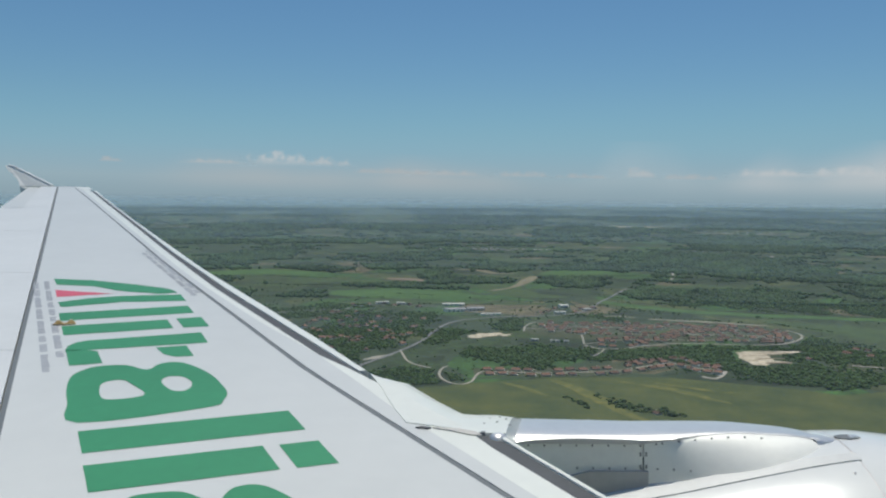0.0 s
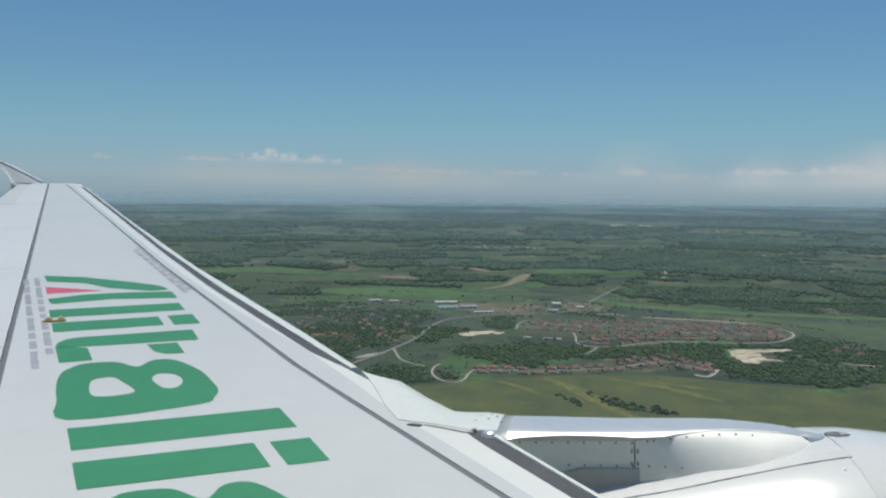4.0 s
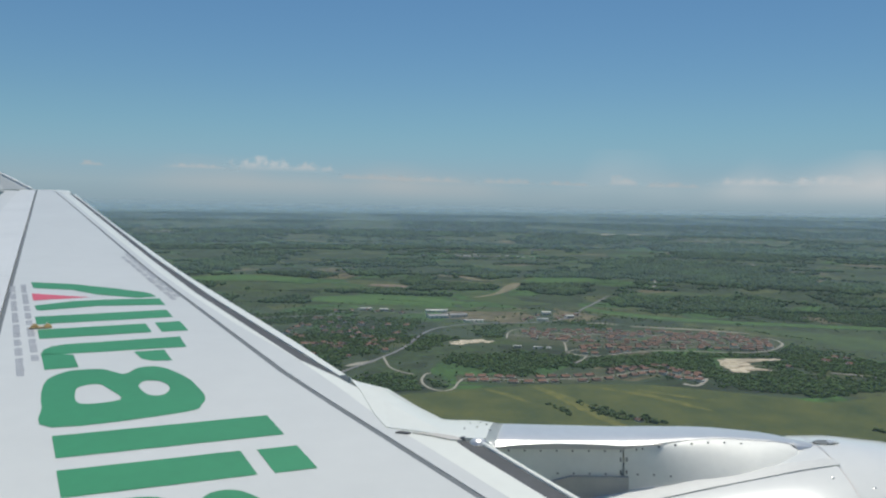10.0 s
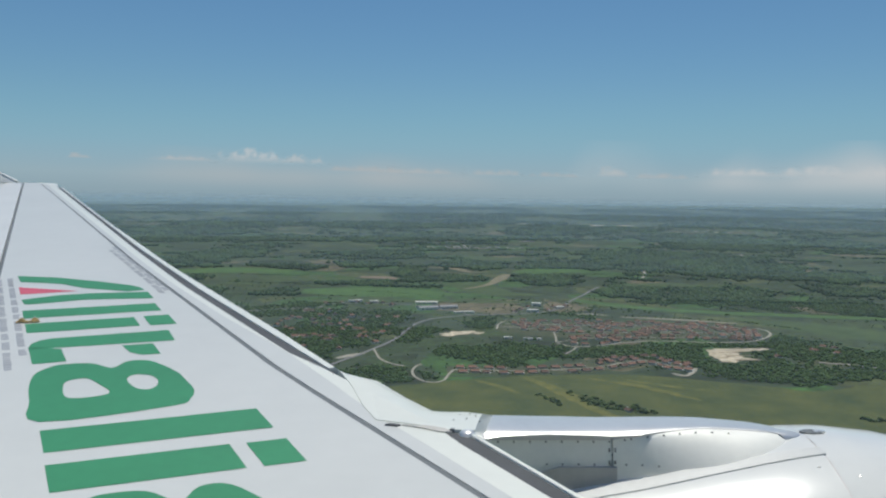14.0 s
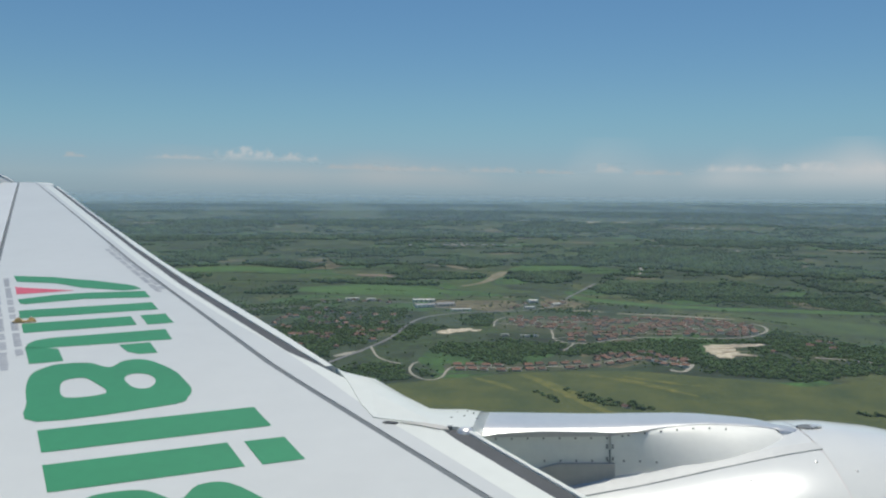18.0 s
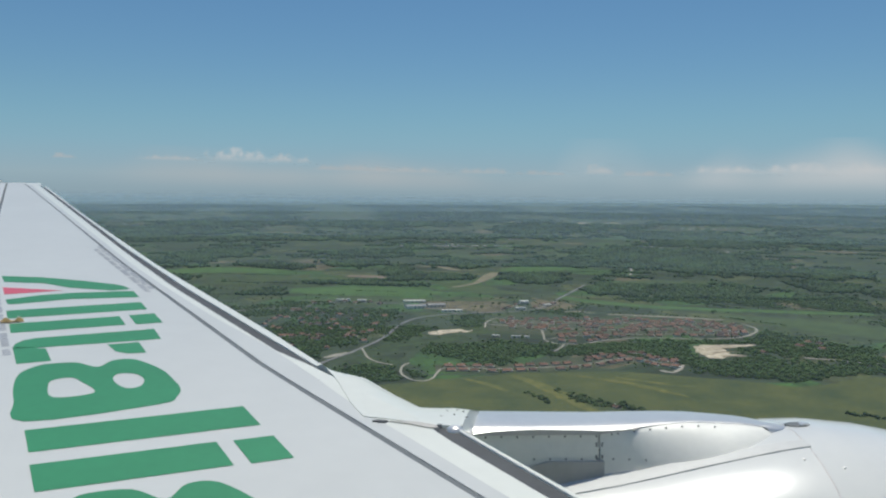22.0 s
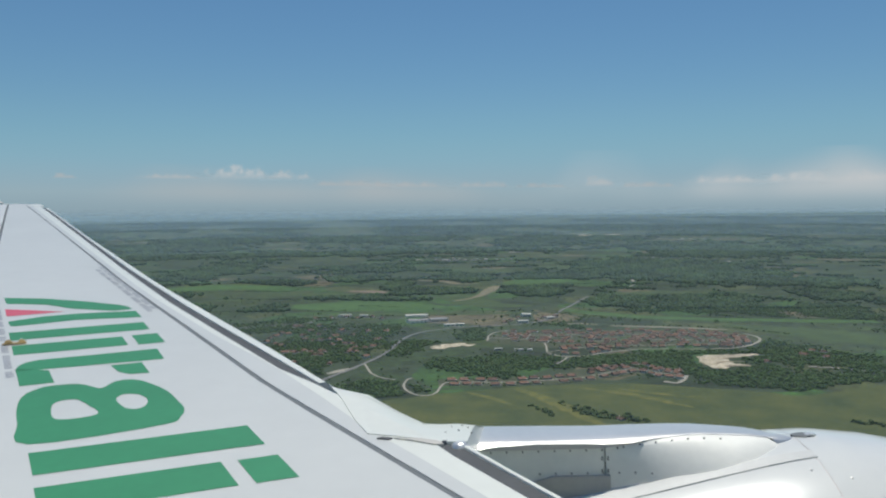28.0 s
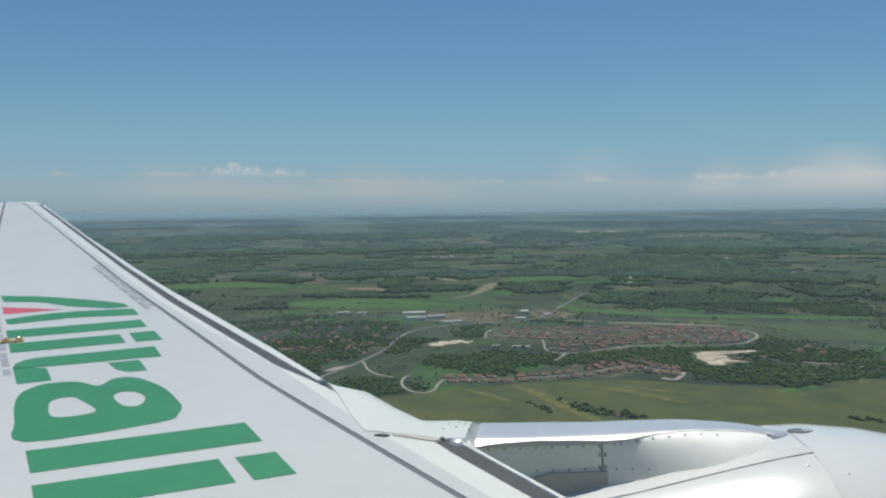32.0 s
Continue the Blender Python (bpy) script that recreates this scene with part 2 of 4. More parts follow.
def slab(bm, poly, z0, z1):
    """An upright prism over a flat polygon; z0, z1 may be functions of (x, y)."""
    f0 = z0 if callable(z0) else (lambda x, y: z0)
    f1 = z1 if callable(z1) else (lambda x, y: z1)
    lo = [bm.verts.new((x, y, f0(x, y))) for x, y in poly]
    hi = [bm.verts.new((x, y, f1(x, y))) for x, y in poly]
    n = len(poly)
    bm.faces.new(hi), bm.faces.new(lo[::-1])
    for i in range(n):
        bm.faces.new((lo[i], lo[(i + 1) % n], hi[(i + 1) % n], hi[i]))
    return bm


def loft(bm, rings, closed=True, caps=True):
    rs = [[bm.verts.new(p) for p in r] for r in rings]
    n = len(rs[0])
    for a, b in zip(rs, rs[1:]):
        for i in range(n if closed else n - 1):
            bm.faces.new((a[i], a[(i + 1) % n], b[(i + 1) % n], b[i]))
    if caps and closed:
        bm.faces.new(rs[0][::-1]), bm.faces.new(rs[-1])
    return bm


# ---- the land: rolling near by, squeezed and raised far off to fit the camera's view ----
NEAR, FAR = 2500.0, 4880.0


def relief(x, y):
    """Height of the rolling ground over the plain, in plan metres."""
    a = 1 / (1 + (x * x + y * y) / 3500 ** 2)
    return a * (11 * noise.noise(Vector((x / 620, y / 620, 0.3))) + 3.5 * noise.noise(Vector((x / 190, y / 190, 4.1))))


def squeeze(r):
    """Scales country beyond NEAR towards the eye, sloping evenly to an eye-height rim."""
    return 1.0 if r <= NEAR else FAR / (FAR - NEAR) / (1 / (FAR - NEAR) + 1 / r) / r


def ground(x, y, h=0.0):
    """The place of a plan point, far country squeezed up to fit the camera's view."""
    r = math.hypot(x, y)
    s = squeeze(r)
    bank = (0.0068 * r - 0.0075 * x) * s * (1 - s)  # lowers and tilts the far land to fit the horizon in view
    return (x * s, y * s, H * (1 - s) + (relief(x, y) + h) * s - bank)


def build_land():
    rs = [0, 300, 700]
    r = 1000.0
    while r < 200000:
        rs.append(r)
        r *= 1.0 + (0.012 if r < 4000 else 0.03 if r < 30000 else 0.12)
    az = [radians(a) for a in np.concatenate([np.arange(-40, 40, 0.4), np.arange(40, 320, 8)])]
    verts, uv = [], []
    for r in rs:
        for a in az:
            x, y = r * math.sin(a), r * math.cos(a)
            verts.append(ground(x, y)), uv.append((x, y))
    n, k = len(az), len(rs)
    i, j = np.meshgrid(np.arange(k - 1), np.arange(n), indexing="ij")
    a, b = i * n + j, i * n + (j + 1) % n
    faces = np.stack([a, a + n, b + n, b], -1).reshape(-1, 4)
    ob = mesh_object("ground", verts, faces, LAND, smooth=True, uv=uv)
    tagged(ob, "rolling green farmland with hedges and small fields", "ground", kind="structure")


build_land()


def smooth_line(pts, step):
    """Points along a soft curve through pts, about step apart."""
    out = []
    p = [Vector((*q, 0)) for q in pts]
    p = [p[0] * 2 - p[1]] + p + [p[-1] * 2 - p[-2]]
    for a, b, c, d in zip(p, p[1:], p[2:], p[3:]):
        n = max(2, int((c - b).length / step))
        for i in range(n):
            t = i / n
            out.append(0.5 * (2 * b + (c - a) * t + (2 * a - 5 * b + 4 * c - d) * t * t + (3 * b - a - 3 * c + d) * t ** 3))
    return out + [p[-2]]


CELL = 6.0
TAKEN = set()  # cells of plan where no tree grows


def take(x, y, half):
    k = int(half / CELL) + 1
    i, j = int(x // CELL), int(y // CELL)
    for a in range(-k, k + 1):
        for b in range(-k, k + 1):
            if math.hypot(a, b) * CELL <= half + CELL * 0.5:
                TAKEN.add((i + a, j + b))


def free(x, y):
    return (int(x // CELL), int(y // CELL)) not in TAKEN


def strip(name, pts, width, mat, label, category, lift=0.5, kind="structure", ragged=0.0, keep=True, step=25, across=1):
    """A sheet draped over the land along a line; width is a number or a list, one for each point."""
    line = smooth_line(pts, step)
    ws = np.interp(np.linspace(0, 1, len(line)), np.linspace(0, 1, len(width)), width) if isinstance(width, (list, tuple)) else [width] * len(line)
    verts, uv = [], []
    for i, (p, w) in enumerate(zip(line, ws)):
        d = (line[min(i + 1, len(line) - 1)] - line[max(i - 1, 0)]).normalized()
        side = Vector((-d.y, d.x, 0))
        for k in range(across + 1):
            u = k / across * 2 - 1
            rag = ragged * noise.noise(Vector((i * 0.7, u * 3, len(verts) * 0.01))) if abs(u) == 1 else 0
            q = p + side * (u * (w / 2 + rag))
            verts.append(ground(q.x, q.y, lift)), uv.append((q.x, q.y))
            if keep and q.y < 4200:
                take(q.x, q.y, max(0.75 * w / across if across > 1 else w / 2, 13 if across > 4 else 7 if w < 14 else 4))
    m = across + 1
    faces = [(i * m + k, (i + 1) * m + k, (i + 1) * m + k + 1, i * m + k + 1) for i in range(len(line) - 1) for k in range(across)]
    return tagged(mesh_object(name, verts, faces, mat, uv=uv, smooth=True), label, category, kind=kind)


def lines(name, label, category, mat, lift, rows, **more):
    """Several strips of one kind: each row is its points and its width."""
    for pts, width in rows:
        strip(name, pts, width, mat, label, category, lift, **more)


# fields
strip("pasture", [(-160, 1230), (-10, 1272), (130, 1312), (300, 1322), (450, 1275), (620, 1245), (800, 1290), (1000, 1330)], [190, 230, 290, 330, 300, 250, 290, 300], PASTURE,
      "olive green pasture with yellow flowering patches", "field", 0.5, across=8, ragged=9)
lines("flower_band", "yellow flowering band across the pasture", "field", FLOWERS, 0.9, (
    ([(150, 1452), (182, 1390), (212, 1312), (232, 1240), (262, 1180)], [12, 26, 30, 24, 16]),
    ([(262, 1452), (330, 1404), (372, 1362), (420, 1300)], [8, 24, 20, 8]),
    ([(60, 1420), (100, 1380), (130, 1330)], [6, 18, 8]),
    ([(330, 1440), (400, 1392), (445, 1368)], [6, 16, 6])), across=3, ragged=7, step=12)
lines("meadow", "long bright green meadow along a valley floor", "field", MEADOW, 0.6, (
    ([(410, 2600), (482, 2505), (608, 2385), (760, 2337), (918, 2325), (1070, 2304), (1250, 2270)], [36, 70, 72, 62, 58, 60, 50]),), across=3, ragged=5)
lines("pasture", "sloping olive green pasture beside a wood", "field", SLOPE, 0.6, (
    ([(800, 2225), (912, 2120), (1010, 2010), (1100, 1890)], [60, 150, 190, 170]),
    ([(430, 1960), (520, 2010), (600, 2015)], [20, 34, 20])), across=4, ragged=10)
lines("meadow", "broad bright green meadow behind the sheds", "field", MEADOW, 0.8, (
    ([(-470, 2735), (-351, 2740), (-157, 2730), (40, 2720)], [120, 300, 250, 70]),
    ([(330, 3500), (480, 3640), (640, 3700)], [120, 260, 160]),
    ([(-1150, 3300), (-900, 3450), (-640, 3420)], [120, 260, 150])), across=4, ragged=12)
lines("pasture", "pale green pasture between hedges", "field", SLOPE, 0.7, (
    ([(-390, 2460), (-143, 2505), (119, 2530), (300, 2505)], [60, 74, 80, 40]),
    ([(-700, 3080), (-480, 3150), (-300, 3140)], [60, 110, 60]),
    ([(60, 3060), (190, 2760), (330, 2700)], [120, 160, 60]),
    ([(690, 3050), (830, 3120), (1000, 3060)], [60, 130, 60]),
    ([(-60, 4250), (160, 4380), (420, 4300)], [160, 300, 140]),
    ([(560, 4420), (760, 4550), (930, 4400)], [120, 320, 160])), across=3, ragged=12)
lines("dry_field", "tan field of dry stubble", "field", STUBBLE, 0.8, (
    ([(70, 2870), (160, 2988), (214, 3176), (270, 3430)], [16, 30, 56, 36]),
    ([(-66, 3746), (43, 3720), (115, 3554), (200, 3575)], [40, 60, 50, 26])), across=2, ragged=6)
lines("dry_field", "pale bare strip of land behind the village", "field", BARE_LAND, 0.8, (
    ([(372, 2250), (412, 2250), (450, 2222)], [14, 28, 14]),
    ([(480, 2196), (557, 2180), (625, 2156), (693, 2132), (772, 2122)], [14, 24, 30, 26, 12])), across=2, ragged=3, step=12)
strip("ploughed_field", [(-330, 3250), (-241, 3225), (-175, 3170)], [50, 80, 40], EARTH, "brown ploughed field between hedges", "field", 0.8, across=2, ragged=8)
for pts, width, lift in (([(582, 1718), (627, 1728), (665, 1738), (704, 1750)], [40, 34, 26, 10], 0.9), ([(590, 1722), (584, 1670), (568, 1598)], [54, 66, 24], 1.1), ([(570, 1636), (600, 1634), (640, 1628)], [46, 30, 8], 1.3)):
    strip("sand_pit", pts, width, SAND, "pale bare sand pit with dug edges", "sand pit", lift, across=6, ragged=9, step=7)
lines("sand_bank", "dug brown bank in the sand pit", "sand pit", EARTH, 1.6, (
    ([(575, 1640), (600, 1662), (650, 1668)], [3, 7, 3]), ([(560, 1690), (600, 1690), (640, 1706)], [3, 6, 3]),
    ([(585, 1610), (600, 1625), (640, 1628)], [3, 8, 4]), ([(600, 1722), (640, 1728), (680, 1738)], [2, 5, 2])), ragged=4, step=8)
strip("sand_heap", [(5, 1872), (30, 1908), (62, 1928), (94, 1908)], [14, 46, 40, 16], SAND, "small heap of pale bare earth", "sand pit", 0.9, across=6, ragged=30, step=7)
strip("village_ground", [(140, 2010), (250, 1985), (400, 1985), (560, 1985), (700, 1985), (785, 1980)], [110, 240, 300, 250, 220, 120], YARD, "dusty paved ground between the village houses", "ground", 0.4, across=6, ragged=12, keep=False)
strip("village_ground", [(10, 1498), (120, 1502), (233, 1520), (330, 1570), (410, 1600), (470, 1535)], [50, 62, 62, 84, 92, 30], YARD, "dusty ground beside the terrace houses", "ground", 0.45, across=3, ragged=5, keep=False)
# roads
strip("road", [(-300, 1330), (-226, 1474), (-196, 1559), (-151, 1666), (-112, 1778), (-89, 1938), (-66, 2057), (-32, 2137), (28, 2195), (122, 2237), (249, 2263), (331, 2348), (405, 2565), (501, 2806), (570, 2989)], 9, ASPHALT,
      "grey asphalt country highway", "road", 0.9)
strip("road", [(-555, 2208), (-445, 2271), (-355, 2301), (-333, 2376), (-239, 2421), (-104, 2415), (29, 2288), (80, 2215)], 8, ASPHALT, "grey road along the valley", "road", 0.9)
lines("road", "pale gravel lane winding to the houses", "road", TRACK, 0.9, (
    ([(-142, 1690), (-132, 1642), (-120, 1587), (-97, 1546), (-70, 1522)], 4.5),
    ([(-38, 1537), (-48, 1522), (-53, 1476), (-45, 1432), (-29, 1402), (-9, 1395), (6, 1418), (13, 1459), (21, 1491)], 4.5),
    ([(-206, 1588), (-180, 1620), (-155, 1648)], [10, 26, 8]),
    ([(133, 1975), (138, 2020), (141, 2055), (168, 2131), (223, 2161)], 4.5),
    ([(290, 1740), (273, 1690), (253, 1651)], 4.5),
    ([(426, 1489), (444, 1472), (468, 1504), (478, 1535)], [10, 9, 8, 14])), step=12)
strip("road", [(254, 1786), (278, 1739), (327, 1743), (399, 1796), (470, 1828), (533, 1826), (607, 1820), (690, 1839), (736, 1875), (784, 1939), (801, 2003), (792, 2057)], 6.5, TRACK, "pale ring road round the village", "road", 0.9, step=14)
lines("road", "pale street between rows of houses", "road", TRACK, 0.9, (
    ([(21, 1495), (73, 1500), (126, 1496), (233, 1515), (300, 1537), (350, 1570), (400, 1593), (434, 1556), (466, 1536)], 5),
    ([(141, 2030), (220, 1985), (298, 1956), (428, 1940), (566, 1948), (740, 1931)], 5),
    ([(254, 1800), (340, 1850), (440, 1872), (560, 1880), (700, 1880)], 4.5),
    ([(160, 2075), (320, 2050), (480, 2040), (640, 2030), (780, 2010)], 4.5),
    ([(254, 1800), (262, 1870), (270, 1960), (300, 2050)], 4.5)), step=14)
lines("road", "pale gravel track through scrub", "road", TRACK, 0.9, (
    ([(755, 1622), (780, 1614), (806, 1606), (838, 1581), (900, 1560)], 8),
    ([(1299, 3817), (1441, 4031), (1594, 4311), (1741, 4697), (1845, 5075)], 12),
    ([(800, 3327), (860, 3472), (923, 3759)], 9)))
lines("quarry", "far pale quarry on the plain", "quarry", SAND, 3, (
    ([(1760, 11300), (1930, 11200), (2110, 10900)], [300, 560, 160]), ([(2386, 11300), (2480, 11250), (2580, 11150)], [160, 260, 100]),
    ([(760, 11600), (1060, 11700), (1353, 11880)], [40, 110, 50]), ([(2500, 8939), (2850, 8950), (3165, 8902)], [20, 60, 20]), ([(3957, 9244), (4200, 9300), (4461, 9300)], [30, 90, 30])))


# ---- houses ----
def house(kind):
    """Walls, gable roof with eaves, chimney and an added flat pale block."""
    w, d, e = kind
    ob = thing("house", "terracotta-roofed house with pale rendered walls", "house")
    bm = slab(bmesh.new(), [(-w / 2, -d / 2), (w / 2, -d / 2), (w / 2, d / 2), (-w / 2, d / 2)], -4, e)
    part("wall", bm, WALL, ob)
    o, r = 0.9, d * 0.3
    bm = loft(bmesh.new(), [[(x, -d / 2 - o, e - 0.1), (x, 0, e + r), (x, d / 2 + o, e - 0.1), (x, d / 2 + o, e - 0.4), (x, -d / 2 - o, e - 0.4)] for x in (-w / 2 - o, w / 2 + o)])
    part("roof", bm, ROOF, ob)
    bm = slab(bmesh.new(), [(w * 0.2, 0.4), (w * 0.2 + 1, 0.4), (w * 0.2 + 1, 1.4), (w * 0.2, 1.4)], e, e + r + 1.2)
    part("chimney", bm, WALL, ob)
    # added pale box: bright specks where the walls lie in shade
    ax = w / 2 + 1.6
    part("annex", slab(bmesh.new(), [(ax - 1.8, -d / 2), (ax + 1.4, -d / 2), (ax + 1.4, d / 2 - 3), (ax - 1.8, d / 2 - 3)], -3, e - 0.9), PALE_ROOF, ob, "pale block added for white specks between the houses")
    for i in range(3):
        x = (i - 1) * w * 0.3
        part("window", slab(bmesh.new(), [(x - 0.7, -d / 2 - 0.05), (x + 0.7, -d / 2 - 0.05), (x + 0.7, -d / 2 + 0.1), (x - 0.7, -d / 2 + 0.1)], e - 2.4, e - 1.0), DARK, ob, "dark window")
    return ob


KINDS = [house(k) for k in ((14, 10, 2.9), (18, 11, 3.0), (11, 9, 2.8), (12, 11, 4.6))]
used = set()
HOUSES = []


def put_house(k, x, y, turn, label="", group=""):
    m = Matrix.Translation(ground(x, y)) @ Matrix.Rotation(turn, 4, "Z")
    if k in used:
        ob = copy_thing(KINDS[k], m)
    else:
        ob = KINDS[k]
        ob.matrix_basis = m
        used.add(k)
    tagged(ob, label, group=group)
    HOUSES.append((x, y))
    take(x, y, 9)


rng = random.Random(5)


def house_row(pts, step, offset, kinds, label, group, fill=0.92, jitter=2.5):
    """Houses side by side along a line, turned with it; offset metres to its left."""
    line = smooth_line(pts, 2)
    run, last = 0.0, line[0]
    for p, q in zip(line[1:], line[2:]):
        run += (p - last).length
        last = p
        if run < step:
            continue
        run = rng.uniform(-2, 2)
        d = (q - p).normalized()
        if rng.random() < fill:
            put_house(rng.choice(kinds), p.x - d.y * offset + rng.uniform(-jitter, jitter), p.y + d.x * offset + rng.uniform(-jitter, jitter), math.atan2(d.y, d.x) + rng.uniform(-0.06, 0.06), label, group)


STREET = [(10, 1494), (73, 1500), (126, 1496), (233, 1515), (300, 1537), (350, 1570), (400, 1593)]
for off in (17, -17):
    house_row(STREET, 25, off, (0, 0, 0, 2), "terracotta-roofed terrace house beside a pale street", "terrace houses along the street", 0.86)
for pts, n in (([(290, 1575), (360, 1612), (413, 1640), (448, 1590), (470, 1552)], 19), ([(330, 1545), (400, 1566), (432, 1530), (462, 1512)], 19), ([(420, 1610), (440, 1570), (480, 1560)], 19)):
    house_row(pts, n, 0, (0, 2, 2, 3), "terracotta-roofed house at the end of a street", "terrace houses along the street", 0.95)
for k, (pts, fill) in enumerate((
        ([(268, 1768), (330, 1765), (399, 1815), (440, 1832)], 0.8), ([(262, 1822), (340, 1832), (440, 1852), (560, 1858), (715, 1868)], 0.8),
        ([(262, 1838), (340, 1868), (440, 1890), (560, 1898), (740, 1900)], 0.85), ([(235, 1958), (300, 1934), (428, 1920), (566, 1928), (760, 1914)], 0.9),
        ([(150, 2000), (225, 1962), (305, 1972), (428, 1958), (566, 1966), (770, 1950)], 0.9), ([(155, 2040), (260, 2000), (428, 1996), (600, 1992), (780, 1975)], 0.85),
        ([(160, 2058), (320, 2032), (480, 2022), (640, 2012), (770, 1996)], 0.9), ([(165, 2094), (320, 2070), (480, 2060), (640, 2050), (770, 2030)], 0.9),
        ([(190, 2125), (320, 2106), (480, 2100), (640, 2078), (740, 2066)], 0.8))):
    house_row(pts, 19, 0, (2, 2, 2, 0, 3), "terracotta-roofed house in a dense village", "village houses", fill * 0.8, 4)
for i in range(58):
    x, y = rng.uniform(-430, -120), rng.uniform(1690, 2240)
    put_house(rng.choice((0, 2, 2, 3)), x, y, rng.uniform(0, 3.1), "house with a faded tiled roof among trees", "houses among the trees")
for x, y in ((844, 1798), (861, 1780), (802, 1746), (839, 1722), (690, 1665), (286, 1228), (-342, 2396), (-300, 2412), (-255, 2438), (-222, 2408), (-180, 2436), (-150, 2400), (225, 2342), (250, 2390), (300, 2330), (330, 2400), (366, 2418), (205, 2300)):
    put_house(rng.choice((0, 1, 2)), x, y, rng.uniform(0, 3.1), "lone farmhouse with a tiled roof", "farmhouses")


def shed(x, y, w, d, h, turn, roof):
    ob = thing("warehouse", "long pale metal-roofed warehouse", "warehouse", ground(x, y), turn, "warehouses by the road")
    part("wall", slab(bmesh.new(), [(-w / 2, -d / 2), (w / 2, -d / 2), (w / 2, d / 2), (-w / 2, d / 2)], -3, h), WALL, ob)
    part("roof", loft(bmesh.new(), [[(a, -d / 2 - 0.5, h - 0.2), (a, 0, h + d * 0.08), (a, d / 2 + 0.5, h - 0.2), (a, d / 2 + 0.5, h - 0.5), (a, -d / 2 - 0.5, h - 0.5)] for a in (-w / 2 - 0.5, w / 2 + 0.5)]), roof, ob)
    for i in range(4):
        a = (i - 1.5) * w / 4.6
        part("loading_door", slab(bmesh.new(), [(a - 1.8, -d / 2 - 0.06), (a + 1.8, -d / 2 - 0.06), (a + 1.8, -d / 2 + 0.1), (a - 1.8, -d / 2 + 0.1)], 0, h * 0.6), GREY, ob, "grey loading door")
    HOUSES.append((x, y))
    for k in range(-2, 3):
        take(x + k * w / 5 * math.cos(turn), y + k * w / 5 * math.sin(turn), d * 0.7 + 6)


for s in ((-48, 2450, 66, 22, 6, 0.12), (-42, 2330, 58, 34, 7, 0.3), (16, 2350, 52, 30, 7, 0.3), (60, 2262, 56, 14, 5, 0.2), (280, 2434, 26, 20, 8, 0.1), (-205, 2446, 26, 14, 6, 0.1), (-262, 2448, 40, 14, 6, 0.3),
          (340, 2370, 24, 14, 6, 0.4), (255, 2300, 30, 14, 6, 0.15), (205, 1838, 40, 8, 4, 0.02), (150, 1850, 18, 7, 4, 0.02)):
    shed(*s, GREY_ROOF if s[0] in (-42, 16) else PALE_ROOF)


# ---- trees ----
def crown_templates(subdiv, count, rough, seed, lumps=1):
    out = []
    g = np.random.default_rng(seed)
    for k in range(count):
        vs, fs = [], []
        for l in range(lumps):
            bm = bmesh.new()
            bmesh.ops.create_icosphere(bm, subdivisions=subdiv, radius=1)
            v = np.array([q.co[:] for q in bm.verts])
            f = np.array([[q.index for q in t.verts] for t in bm.faces])
            bm.free()
            v = v * (1 + g.uniform(-rough, rough, (len(v), 1)))
            if lumps > 1:
                c = np.array([g.uniform(-0.6, 0.6), g.uniform(-0.6, 0.6), g.uniform(-0.25, 0.5)])
                v = v * g.uniform(0.4, 0.65) + c
            v[:, 2] = np.where(v[:, 2] < 0, v[:, 2] * 0.75, v[:, 2])
            fs.append(f + sum(len(q) for q in vs)), vs.append(v)
        out.append((np.concatenate(vs), np.concatenate(fs)))
    return out


def grow(name, spots, templates, mat, label, category):
    """One stuff mesh out of many crowns; a spot is x, y, radius, height (plan metres)."""
    g = np.random.default_rng(len(spots))
    V, F, base = [], [], 0
    for x, y, r, h in spots:
        v, f = templates[g.integers(len(templates))]
        a = g.uniform(0, 6.28)
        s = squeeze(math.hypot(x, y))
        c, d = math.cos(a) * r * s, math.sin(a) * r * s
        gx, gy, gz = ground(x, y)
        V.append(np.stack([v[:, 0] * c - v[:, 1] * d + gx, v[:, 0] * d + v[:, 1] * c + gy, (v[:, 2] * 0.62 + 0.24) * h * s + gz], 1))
        F.append(f + base)
        base += len(v)
    if V:
        tagged(mesh_object(name, np.concatenate(V), np.concatenate(F), mat, smooth=True), label, category, kind="stuff")


# woods: centre, half width, half depth, slant of the long axis
WOODS = [(132, 1668, 124, 112, 0.04), (404, 1685, 155, 68, 0.11), (507, 1592, 30, 104, 0.17), (580, 1496, 125, 86, 0.07), (678, 1458, 80, 76, 0.09), (793, 1772, 88, 121, 0.16), (844, 1676, 84, 68, 0.11),
         (775, 1497, 60, 53, 0.14), (-79, 1424, 66, 98, 0.05), (-149, 2125, 58, 169, 0.2), (-240, 1916, 90, 200, 0.13), (-48, 1926, 60, 132, 0.09), (107, 2094, 37, 102, 0.14), (-330, 1760, 120, 260, 0.1), (799, 1872, 34, 78, 0.14)]
WOODS += [(944, 2732, 235, 300, 0.17), (659, 2830, 130, 216, 0.23), (1243, 2522, 134, 234, 0.14), (1312, 4435, 550, 957, 0.21), (1640, 3530, 310, 248, 0.2), (1477, 2936, 150, 209, 0.26), (424, 3310, 140, 368, 0.25),
          (608, 3966, 250, 262, 0.2), (128, 3983, 170, 299, 0.29), (-7, 3218, 180, 172, 0.11), (-148, 3452, 58, 336, 0.16), (-1192, 4615, 180, 822, 0.32), (-380, 3851, 160, 231, 0.31)]
